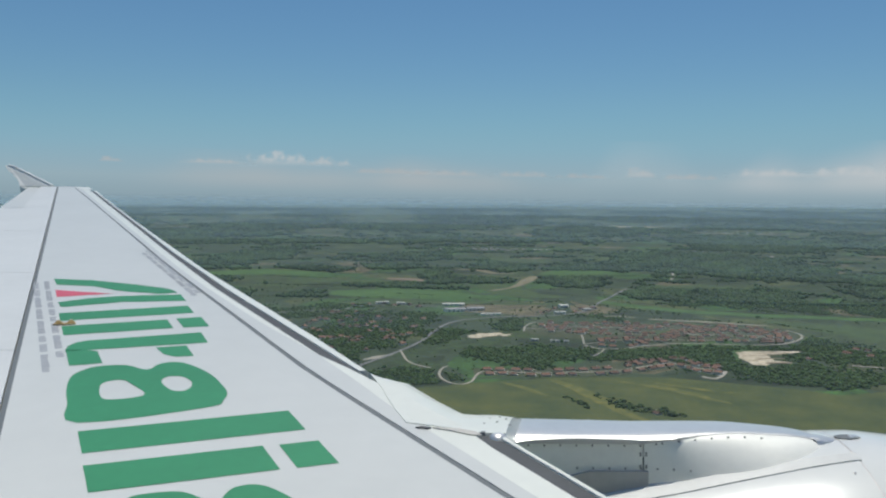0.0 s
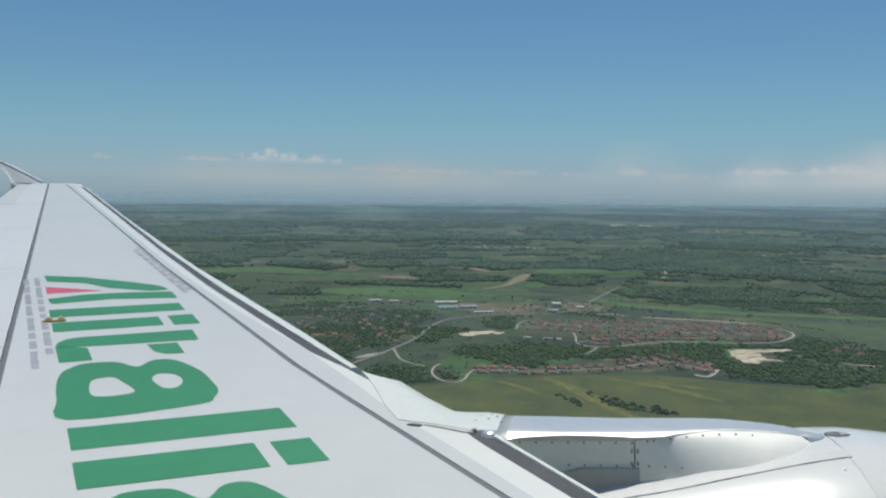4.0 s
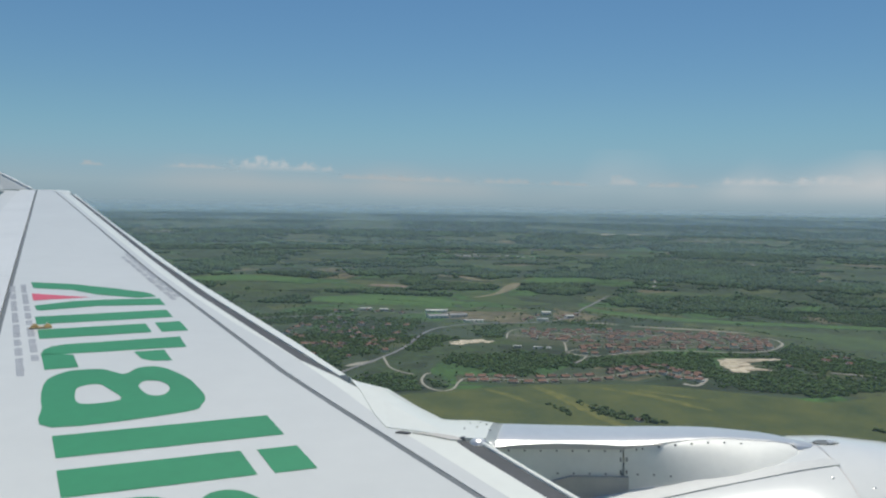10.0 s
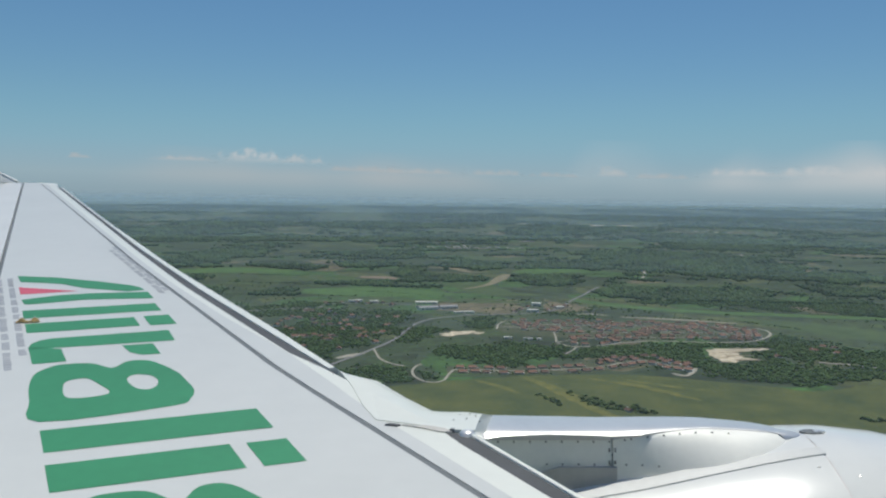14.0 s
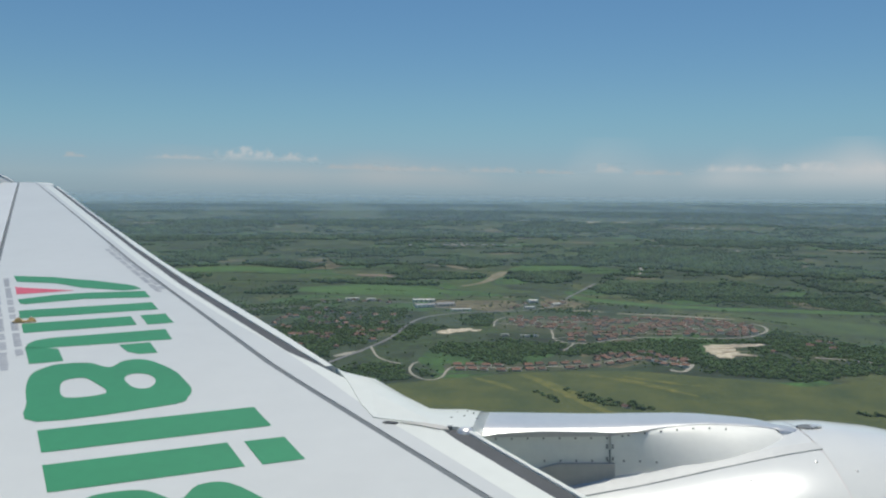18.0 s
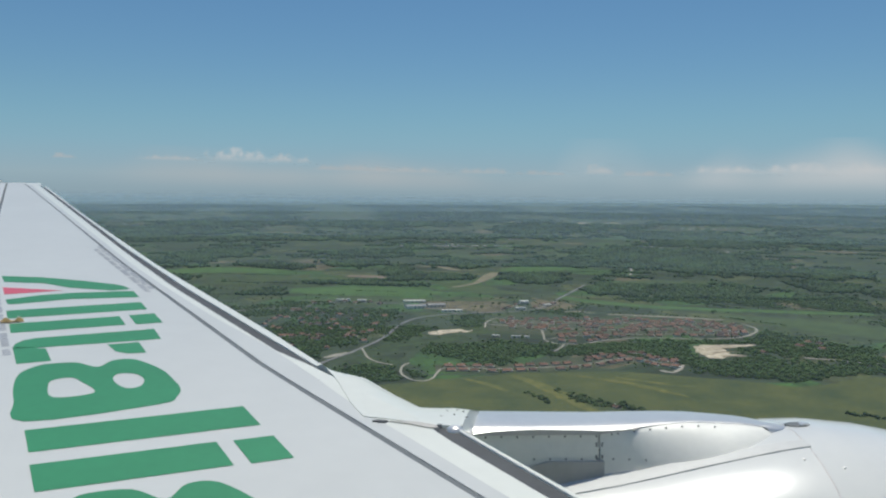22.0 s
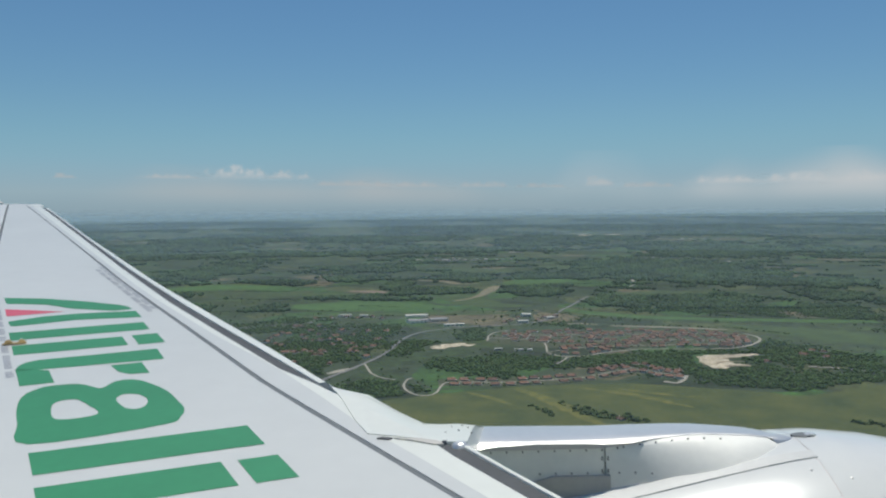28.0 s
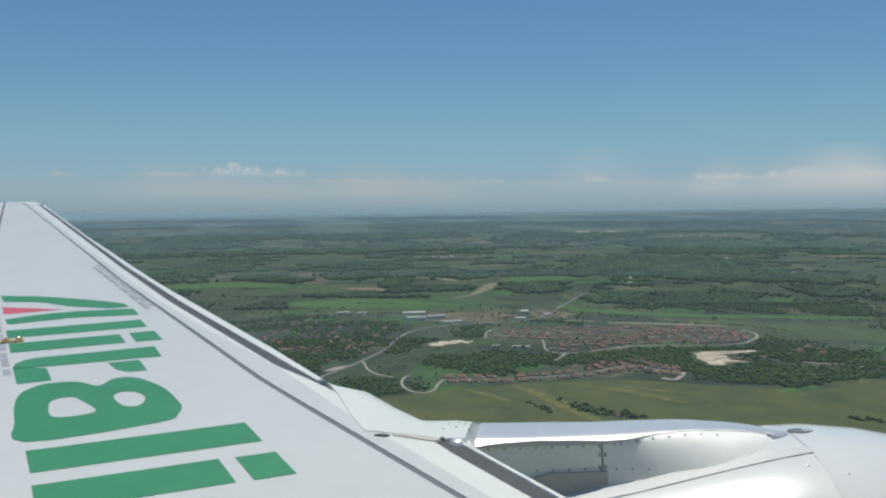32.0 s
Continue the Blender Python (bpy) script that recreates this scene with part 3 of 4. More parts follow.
WOODS += [(-354, 2412, 115, 98, 0.1), (-529, 2712, 91, 120, 0.15), (-403, 4728, 322, 204, 0.21), (-740, 3714, 159, 120, 0.25), (2097, 6056, 512, 562, 0.31), (2268, 7482, 721, 572, 0.36), (120, 6753, 892, 523, 0.33)]


def woodland(x, y):
    """How wooded the land is: over 0 in the woods."""
    best = -1.0
    for cx, cy, rx, ry, lean in WOODS:
        u, v = (x - cx) / rx, (y - cy - lean * (x - cx)) / ry
        if abs(u) < 1.5 and abs(v) < 1.5:
            best = max(best, 1 - math.hypot(u, v))
    rough = 0.75 * noise.noise(Vector((x / 90, y / 110, 7.7))) + 0.3 * noise.noise(Vector((x / 34, y / 40, 2.2)))
    wild = noise.noise(Vector((x / 520, y / 330, 1.7))) + 0.5 * noise.noise(Vector((x / 150, y / 110, 5.7))) - (0.33 if y > 2600 else 0.36)
    if y > 2300:
        best -= 0.55 * max(0, noise.noise(Vector((x / 210, y / 170, 9.1))))  # glades
    return max(best * 1.1 + 0.05 + 0.8 * rough, wild + 0.5 * rough)


tr = random.Random(11)
near_woods, near_scrub, mid_woods, far_woods, hedge_trees = [], [], [], [], []
wedge = math.tan(radians(31))
y = 1130.0
while y < 2600:
    x = -wedge * y
    while x < wedge * y:
        px, py = x + tr.uniform(-3.5, 3.5), y + tr.uniform(-3.5, 3.5)
        x += 7.4
        if not free(px, py):
            continue
        f = woodland(px, py)
        if tr.random() < (f + 0.16) * 2.4:
            r = tr.uniform(3.2, 7.0)
            (near_woods if tr.random() < 0.85 else near_scrub).append((px, py, r, r * tr.uniform(0.8, 1.2)))
        elif f > -0.35 and tr.random() < 0.05 or tr.random() < 0.02:
            r = tr.uniform(1.8, 4.0)
            near_scrub.append((px, py, r, r * tr.uniform(1.1, 1.7)))
    y += 7.4
y = 2600.0
while y < 6000:
    gap = 10.5 * y / 2600
    x = -wedge * y
    while x < wedge * y:
        px, py = x + tr.uniform(-0.5, 0.5) * gap, y + tr.uniform(-0.5, 0.5) * gap
        x += gap
        if tr.random() < (woodland(px, py) + 0.1) * 2.6 and free(px, py):
            mid_woods.append((px, py, gap * tr.uniform(0.45, 0.8), tr.uniform(6, 14)))
        elif tr.random() < 0.02 and free(px, py):
            near_scrub.append((px, py, tr.uniform(2.5, 5), tr.uniform(4, 8)))
    y += gap
while y < 60000:  # far belts of wood, low over the plain
    gap = y * 0.006
    x = -wedge * y
    while x < wedge * y:
        px, py = x + tr.uniform(-0.5, 0.5) * gap, y + tr.uniform(-0.5, 0.5) * gap
        x += gap
        f = noise.noise(Vector((px / (500 + y * 0.06), py / (260 + y * 0.05), 1.7))) + 0.5 * noise.noise(Vector((px / 240, py / 200, 3.3)))
        if max(f, woodland(px, py) if y < 8500 else -1) > 0.12 + tr.uniform(-0.12, 0.12):
            far_woods.append((px, py, gap * tr.uniform(0.5, 0.8), tr.uniform(9, 15)))
    y += gap


def hedge(x0, y0, x1, y1, n, spread, lo, hi, keep):
    for k in range(n):
        u = tr.random()
        r = tr.uniform(lo, hi)
        keep.append((x0 + (x1 - x0) * u + tr.gauss(0, spread), y0 + (y1 - y0) * u + tr.gauss(0, spread), r, r * tr.uniform(1.1, 1.6)))


for h in ((214, 1338, 250, 1262, 30, 6), (250, 1260, 320, 1228, 44, 8), (164, 1325, 184, 1264, 16, 4), (225, 1270, 268, 1240, 26, 7), (630, 1212, 670, 1190, 16, 5)):  # bushes running down the pasture
    hedge(*h, 2.6, 6.0, hedge_trees)
for h in ((-679, 2943, -341, 3026, 60, 5), (-158, 2467, 83, 2492, 34, 3), (787, 2184, 908, 2045, 34, 4), (-272, 2753, -42, 2691, 20, 5), (380, 2240, 780, 2150, 40, 5), (-500, 2600, -100, 2640, 26, 4), (60, 2560, 330, 2570, 22, 4)):
    hedge(*h, 2.4, 5.2, near_scrub)
for k in range(60):  # hedgerows between the fields
    x0, y0 = tr.uniform(-1100, 1500), tr.uniform(2350, 5200)
    a, n = tr.choice((0.1, 0.25, -0.1, 1.2)) + tr.uniform(-0.2, 0.2), tr.randrange(14, 50)
    for i in range(n):
        a += tr.uniform(-0.05, 0.05)
        x0, y0 = x0 + 8 * math.cos(a), y0 + 8 * math.sin(a)
        if tr.random() < 0.85 and free(x0, y0):
            r = tr.uniform(2.2, 4.8)
            near_scrub.append((x0, y0, r, r * tr.uniform(1.1, 1.7)))
for hx, hy in HOUSES:
    for k in range(4):
        if tr.random() < 0.6 and hy < 2600:
            r = tr.uniform(1.5, 3.2)
            near_scrub.append((hx + tr.choice((-1, 1)) * tr.uniform(9, 12), hy + tr.choice((-1, 1)) * tr.uniform(7, 10), r, r * tr.uniform(1.2, 2.0)))
fine = crown_templates(1, 8, 0.22, 3)
lumpy = crown_templates(1, 10, 0.25, 4, 4)
pair = crown_templates(1, 8, 0.25, 7, 2)
coarse = crown_templates(1, 6, 0.3, 5)
grow("woodland", [s for s in near_woods if s[1] < 1800], lumpy, LEAF, "dark green broadleaf wood of many rounded crowns", "woodland")
grow("woodland", [s for s in near_woods if s[1] >= 1800], pair, LEAF, "dark green broadleaf wood in the middle distance", "woodland")
grow("hedge", hedge_trees, lumpy, SCRUB, "bushy green hedge crossing the pasture", "hedge")
grow("scrub", near_scrub, pair, SCRUB, "lighter green scattered scrub and young trees", "scrub")
grow("woodland", mid_woods, coarse, LEAF_FAR, "dark woods on the squeezed and raised far land", "woodland")
grow("woodland", far_woods, crown_templates(1, 5, 0.3, 6), LEAF_FAR, "very far dark belts of woodland", "woodland")


# lone trees standing in the open
def tree(r, h, seed):
    g = random.Random(seed)
    ob = thing("tree", "rounded broadleaf tree standing alone in grass", "tree")
    bm = bmesh.new()
    loft(bm, [[(q * math.cos(t) + dx, q * math.sin(t), z) for t in np.linspace(0, 6.283, 8, endpoint=False)] for q, z, dx in ((0.5, -0.5, 0), (0.34, h * 0.25, 0.1), (0.22, h * 0.5, 0.2))])
    for k in range(4):
        a = k * 1.6 + g.random()
        c, s_ = math.cos(a), math.sin(a)
        loft(bm, [[(0.1 + c * d - s_ * q * math.cos(t), s_ * d + c * q * math.cos(t), z + q * math.sin(t)) for t in np.linspace(0, 6.283, 5, endpoint=False)] for d, q, z in ((0, 0.16, h * 0.35), (r * 0.55, 0.07, h * 0.6))])
    part("trunk", bm, BARK, ob)
    vs, fs, base = [], [], 0
    ng = np.random.default_rng(seed)
    for k in range(14):
        v, f = fine[k % len(fine)]
        c = np.array([ng.uniform(-0.65, 0.65) * r, ng.uniform(-0.65, 0.65) * r, h * ng.uniform(0.36, 0.88)])
        vs.append(v * r * ng.uniform(0.24, 0.42) + c), fs.append(f + base)
        base += len(v)
    mesh_object("crown", np.concatenate(vs), np.concatenate(fs), LEAF, ob, smooth=True)
    return ob


SPECIES = [tree(4.5, 9, 1), tree(3.6, 8, 2), tree(5.2, 10, 3)]
fresh = set()
placed = 0
while placed < 110:
    y = 1400 + 1700 * tr.random()
    x = tr.uniform(-0.5, 0.6) * y
    if -0.6 < woodland(x, y) < -0.05 and free(x, y):
        k = tr.randrange(3)
        m = Matrix.Translation(ground(x, y)) @ Matrix.Rotation(tr.uniform(0, 6.28), 4, "Z")
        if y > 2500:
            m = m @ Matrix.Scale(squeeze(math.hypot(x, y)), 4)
        if k in fresh:
            copy_thing(SPECIES[k], m)["group"] = "lone trees"
        else:
            SPECIES[k].matrix_basis = m
            SPECIES[k]["group"] = "lone trees"
            fresh.add(k)
        placed += 1

# far hamlets, too distant to count
hv, hf = [], []
for cx, cy, n, spread in ((150, 5400, 34, 210), (-1240, 6550, 14, 120), (-450, 7000, 16, 300), (690, 6340, 8, 60), (1470, 5360, 10, 60), (2110, 7233, 7, 50), (1756, 7817, 8, 80), (-2361, 9381, 30, 400), (-3253, 9725, 24, 300), (200, 9800, 40, 900), (-2000, 12500, 50, 1200), (3200, 9500, 40, 900), (450, 5420, 5, 30)):
    for k in range(n):
        x, y = cx + tr.gauss(0, spread), cy + tr.gauss(0, spread * 0.35)
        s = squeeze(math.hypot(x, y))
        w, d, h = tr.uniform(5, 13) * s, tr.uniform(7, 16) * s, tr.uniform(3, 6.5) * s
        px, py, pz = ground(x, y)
        b = len(hv)
        hv += [(px + sx * w, py + sy * d, pz + z) for z in (0, h) for sx, sy in ((-1, -1), (1, -1), (1, 1), (-1, 1))]
        hf += [(b, b + 1, b + 5, b + 4), (b + 1, b + 2, b + 6, b + 5), (b + 2, b + 3, b + 7, b + 6), (b + 3, b, b + 4, b + 7), (b + 4, b + 5, b + 6, b + 7)]
tagged(mesh_object("far_hamlets", hv, hf, FAR_WALL), "pale far-off hamlets scattered over the plain", "village", kind="stuff")


# ---- the airliner: wing and engine seen from the cabin window ----
RISE = 0.09738


def skin(x, y, up=0.0):
    """A point on the wing's upper surface."""
    return (x, y, H - 1.35 + RISE * y + up)


def skin_z(up):
    return lambda x, y: H - 1.35 + RISE * y + up


def edge(ys, xs):
    return lambda y: float(np.interp(y, ys, xs)) if y >= ys[0] else xs[0] + (xs[1] - xs[0]) / (ys[1] - ys[0]) * (y - ys[0])


spar = edge((2.85, 4.32, 7.2, 15.3), (0.21, -0.84, -2.66, -7.53))
nose = edge((2.4, 3.4, 4.4, 6.4, 8.0, 14.5, 14.9, 15.3), (0.72, 0.058, -0.72, -2.03, -3.0, -6.83, -7.08, -7.42))
slat_in = edge((4.35, 6.33, 8.07, 14.66), (-0.60, -1.90, -2.98, -6.87))
slat_out = edge((4.33, 5.03, 7.28, 10.5, 14.58), (-0.54, -0.97, -2.43, -4.375, -6.785))
spoiler = edge((2.0, 15.3), (-1.352, -7.83))

wing = thing("airliner_wing", "white airliner wing with green livery shapes", "aircraft wing", (0, 0, 0))
TIP = 15.28


def along(lo, hi, n):
    return [lo + (hi - lo) * i / n for i in range(n + 1)]


def ribbon(name, left, right, y0, y1, mat, up, thick, label="", n=24, parent=None):
    poly = [(left(y), y) for y in along(y0, y1, n)]
    poly2 = [(right(y), y) for y in along(y0, y1, n)]
    bm = bmesh.new()
    rings = [[skin(*a, up), skin(*b, up), skin(*b, up - thick), skin(*a, up - thick)] for a, b in zip(poly, poly2)]
    loft(bm, rings)
    return part(name, bm, mat, parent or wing, label)


split = edge((3.2, 3.6, 3.8, 4.1, 4.4, 4.75, 5.4, 7.0), (0.36, 0.38, 0.45, 0.7, 0.93, 0.95, 0.62, 0.42))
# main skin between the spoiler line and the front spar, then the fixed nose
ribbon("upper_skin", lambda y: spoiler(y) + 0.006, lambda y: spar(y) - min(0.050, max(0.012, 0.050 - 0.0048 * (y - 4))), -0.25, TIP, WING, 0.0, 0.12, "smooth white wing skin", 30)
ribbon("nose_skin", lambda y: spar(y) + min(0.010, 0.0024 * (y - 3) - 0.012), lambda y: spar(y) + split(y) * (nose(y) - spar(y)), -0.25, TIP - 0.05, WING, 0.0, 0.10, "pale grey skin ahead of the spar", 60)
# brightness of the curving nose is put in as a lighter colour
ribbon("fixed_nose", lambda y: spar(y) + split(y) * (nose(y) - spar(y)), lambda y: nose(y) if y > 4.4 or y < 3.45 else nose(y) + 0.05, -0.25, TIP - 0.1, WING_EDGE, 0.0, 0.10, "fixed leading edge skin in a lighter tone for its lit curve", 60)
ribbon("seal_strip", lambda y: spar(y) - min(0.052, max(0.014, 0.052 - 0.0048 * (y - 4))), lambda y: spar(y) + min(0.012, 0.0024 * (y - 3) - 0.010), -0.25, TIP - 0.02, GREY, -0.004, 0.05, "dark grey spar seal", 30)
ribbon("seal_strip", lambda y: spoiler(y) - 0.022, lambda y: spoiler(y) + 0.008, -0.25, TIP - 0.1, GREY, -0.004, 0.05, "dark grey spoiler seal", 30)


def slat(y0, y1, inner, outer, name="slat"):
    """A slat standing off the nose: a thin upper lip and a rounded front."""
    bm = bmesh.new()
    rings = []
    for y in along(y0, y1, 30):
        a, b = inner(y), outer(y)
        w, k = b - a, min(1.0, 0.12 + max(0, 14.5 - y) / 0.7)
        rings.append([skin(a, y, 0.0), skin(a + w * 0.7, y, 0.004), skin(b, y, -0.006 * k), skin(b + 0.012, y, -0.03 * k), skin(b + 0.0, y, -0.09 * k), skin(a - 0.02, y, -0.12 * k), skin(a - 0.005, y, -0.02 * k)])
    loft(bm, rings)
    part(name, bm, WING_EDGE, wing, "pale grey leading edge slat", True)


slat(4.36, 14.5, slat_in, slat_out)
in_in = edge((2.4, 3.46), (0.81, 0.13))
in_out = edge((2.4, 2.86, 3.11, 3.47), (0.845, 0.541, 0.377, 0.147))
slat(0.2, 3.46, in_in, in_out)
# nearly flush strips whose dark colour stands for the shadow in the gap
ribbon("slat_gap", lambda y: nose(y) + 0.002, lambda y: (slat_in if y > 4 else in_in)(y) - 0.002, 4.3, 14.5, DARK, -0.008, 0.03, "dark strip painted for the shadow in the slat gap", 30)
ribbon("slat_gap", lambda y: nose(y) + 0.002, lambda y: in_in(y) - 0.002, 0.4, 3.5, DARK, -0.008, 0.03, "dark strip painted for the shadow in the slat gap", 12)

# spoilers and the flap behind the seal
cuts = (-0.25, 4.6, 6.9, 9.4, 11.8, 15.2)
for a, b in zip(cuts, cuts[1:]):
    ribbon("spoiler_panel", lambda y: spoiler(y) - 0.75 * (1 - y / 22) - 0.1, lambda y: spoiler(y) - 0.03, a + 0.004, b - 0.004, SPOILER, 0.004, 0.05, "", 6)
ribbon("flap", lambda y: spoiler(y) - 2.3 * (1 - y / 22) - 0.1, lambda y: spoiler(y) - 0.76 * (1 - y / 22) - 0.1, -0.25, 11.822, SPOILER, -0.012, 0.06, "white trailing edge flap", 12)
ribbon("aileron", lambda y: spoiler(y) - 1.5 * (1 - y / 22) - 0.1, lambda y: spoiler(y) - 0.76 * (1 - y / 22) - 0.1, 11.83, 15.1, WING, -0.01, 0.06, "white aileron", 6)

# the tip: end cap and upswept fence
bm = slab(bmesh.new(), [(spoiler(TIP) - 0.75, TIP), (spoiler(TIP) + 0.05, TIP + 0.03), (spar(TIP), TIP + 0.03), (-7.22, TIP - 0.05), (-7.02, 14.92), (-6.90, 14.70), (-7.02, 14.66), (spar(TIP) - 0.02, TIP - 0.02)], skin_z(-0.012), skin_z(0.002))
part("tip_cap", bm, WING_EDGE, wing, "rounded wing tip cap")
bm = bmesh.new()
fence = [(-7.95, 0.150), (-8.33, 0.335), (-8.71, 0.515), (-8.80, 0.535), (-8.86, 0.515), (-8.83, 0.453), (-8.71, 0.348), (-8.62, 0.25), (-8.585, 0.12), (-8.58, -0.026), (-8.44, 0.072), (-8.11, 0.135)]
lean = [1 + 0.03 * max(0, z - 0.1) / 0.5 for x, z in fence]  # leaned out to catch light, scaled from the eye to keep its outline
ra = [[bm.verts.new((x * k, 15.33 * k + dy, H + z * k)) for (x, z), k in zip(fence, lean)] for dy in (0, 0.05)]
bm.faces.new(ra[0]), bm.faces.new(ra[1][::-1])
for i in range(len(fence)):
    j = (i + 1) % len(fence)
    bm.faces.new((ra[0][i], ra[0][j], ra[1][j], ra[1][i]))
part("wingtip_fence", bm, COWL, wing, "swept wingtip fence")
# tube added to draw the highlight along the fence's leading edge
bm = bmesh.new()
rim = [(x, z, 1 + 0.03 * max(0, z - 0.1) / 0.5) for x, z in ((-7.97, 0.158), (-8.33, 0.335), (-8.71, 0.515), (-8.79, 0.53))]
loft(bm, [[((x + 0.005 * math.cos(t)) * k, 15.35 * k + 0.04 * math.sin(t), H + (z + 0.016 * math.cos(t)) * k) for t in np.linspace(0, 6.283, 8, endpoint=False)] for x, z, k in rim])
part("fence_edge", bm, COWL, wing, "thin tube added for the highlight on the fence edge", True)

# livery: plain green shapes in a slanted frame, a along the chord and b inboard
OX, OY = -3.47, 6.676
A1, B1 = (0.94, 0.341), (0.49, -0.872)


def paint(name, shape, mat=None, label="", holes=()):
    def at(a, b):
        return (OX + a * A1[0] + b * B1[0], OY + a * A1[1] + b * B1[1])
    bm = bmesh.new()
    loops = [shape, *holes]
    es = []
    for lp in loops:
        vs = [bm.verts.new(skin(*at(a, b), 0.0015)) for a, b in lp]
        es += [bm.edges.new((vs[i], vs[(i + 1) % len(vs)])) for i in range(len(vs))]
    bmesh.ops.triangle_fill(bm, use_beauty=True, edges=es)
    for f in bm.faces:
        f.normal_update()
        if f.normal.z < 0:
            f.normal_flip()
    me = bpy.data.meshes.new(name)
    bm.to_mesh(me)
    bm.free()
    me.materials.append(mat or GREEN)
    ob = new(name, me)
    ob.parent = wing
    if label:
        ob["label"] = label
    return ob


def soft(pts, n=5):
    """A closed soft curve through a few corner points."""
    out = []
    m = len(pts)
    for i in range(m):
        a, b, c, d = (Vector(pts[(i + k) % m]) for k in (-1, 0, 1, 2))
        for j in range(n):
            t = j / n
            q = 0.5 * (2 * b + (c - a) * t + (2 * a - 5 * b + 4 * c - d) * t * t + (3 * b - a - 3 * c + d) * t ** 3)
            out.append((q.x, q.y))
    return out


def bar(a0, a1, b0, b1):
    return [(a0, b0), (a1, b0), (a1, b1), (a0, b1)]


for a0, a1, b0, b1 in ((-0.03, 0.82, 1.33, 1.57), (-0.03, 0.62, 1.72, 1.97), (0.68, 0.84, 1.71, 1.98), (-0.055, 0.85, 3.71, 3.97), (-0.06, 0.63, 4.10, 4.36), (0.695, 0.86, 4.11, 4.365)):
    paint("green_bar", bar(a0, a1, b0, b1))
paint("green_wedge", [(-0.01, 0.0), (0.27, 0.15), (0.57, 0.42), (0.76, 0.63), (0.81, 0.72), (0.83, 0.84), (0.70, 0.86), (0.43, 0.66), (0.27, 0.42), (0.0, 0.27)])
paint("green_wedge", [(0.84, 0.92), (0.84, 1.16), (0.4, 1.08), (0.02, 1.14), (-0.01, 1.12), (-0.02, 0.96), (0.22, 0.87), (0.45, 0.86)])
paint("red_wedge", [(-0.02, 0.49), (0.37, 0.75), (-0.02, 0.77)], RED, "red livery wedge")
paint("green_bar", [(-0.04, 2.36), (-0.02, 2.24), (0.03, 2.17), (0.1, 2.14), (0.76, 2.13), (0.75, 2.39)])
paint("green_block", [(-0.036, 2.30), (0.13, 2.40), (0.135, 2.665), (-0.034, 2.67)])
paint("green_block", [(0.45, 2.42), (0.62, 2.42), (0.62, 2.66), (0.52, 2.65), (0.47, 2.58)])
ROUND = [(-0.05, 3.60), (-0.075, 3.30), (-0.065, 3.05), (-0.03, 2.86), (0.04, 2.76), (0.11, 2.72), (0.25, 2.74), (0.34, 2.86), (0.43, 2.76),
         (0.54, 2.78), (0.63, 3.01), (0.65, 3.22), (0.65, 3.36), (0.61, 3.47), (0.51, 3.56)]
HOLE = [(0.09, 3.30), (0.085, 3.10), (0.12, 3.02), (0.20, 3.01), (0.24, 3.11), (0.27, 3.29)]
HOLE_2 = [(0.38, 3.10), (0.42, 3.02), (0.49, 3.04), (0.52, 3.13), (0.50, 3.23), (0.45, 3.28), (0.40, 3.24)]
for db in (0.0, 1.71):
    paint("green_round", [(a, b + db) for a, b in soft(ROUND, 4)], holes=[[(a, b + db) for a, b in soft(h, 4)] for h in (HOLE, HOLE_2)])

# stencilled notices, too small to read: short bars in two lines
sr = random.Random(4)


def notice(center, b, end):
    """A line of words, each a row of small bars; center gives the middle of the line at b."""
    while b < end:
        comb, foot = [], b
        for k in range(sr.randrange(3, 9)):
            w = sr.uniform(0.026, 0.04)
            h = sr.choice((0.02, 0.02, 0.016))
            comb += [(center(b) - 0.015, b), (center(b) + h, b), (center(b + w) + h, b + w), (center(b + w) - 0.015, b + w)]
            b += w + 0.013
        paint("stencil_word", [(center(foot) - 0.02, foot), *comb, (center(b - 0.013) - 0.02, b - 0.013)], STENCIL, "grey stencilled notice")
        b += 0.055


notice(lambda b: 0.9 + 0.034 * (b + 1.4), -1.36, 0.9)
notice(lambda b: 0.84 + 0.04 * (b + 1.4), -1.2, 0.95)
notice(lambda b: -0.07, 0.1, 2.5)
notice(lambda b: -0.15, 0.15, 2.5)

# brass rope fitting on the skin
fit = thing("rope_bracket", "small worn brass rope fitting bolted on the wing", "bracket", skin(-2.66, 5.22, 0.004), 0.35)
part("base_plate", slab(bmesh.new(), [(-0.07, -0.03), (0.07, -0.03), (0.06, 0.03), (-0.06, 0.03)], 0, 0.004), BRASS, fit)
for dx in (-0.038, 0.038):
    bm = loft(bmesh.new(), [[(dx - w, -v, z), (dx + w, -v, z), (dx + w, v, z), (dx - w, v, z)] for w, v, z in ((0.026, 0.022, 0.004), (0.018, 0.016, 0.014), (0.008, 0.008, 0.024))])
    part("lug", bm, BRASS, fit, "tapered brass lug")
for dx in (-0.035, 0.035):
    bm = bmesh.new()
    loft(bm, [[(dx + r * math.cos(t), r * math.sin(t), z) for t in np.linspace(0, 6.283, 12, endpoint=False)] for r, z in ((0.007, 0.022), (0.006, 0.027), (0.003, 0.029))])
    part("bolt", bm, BARE, fit, "bright bolt")

# ---- engine: nacelle, pylon, fairing ----
engine = thing("jet_engine", "white jet engine nacelle under a metal pylon", "jet engine", (0, 0, 0))
CY, CZ = 3.95, H - 2.213


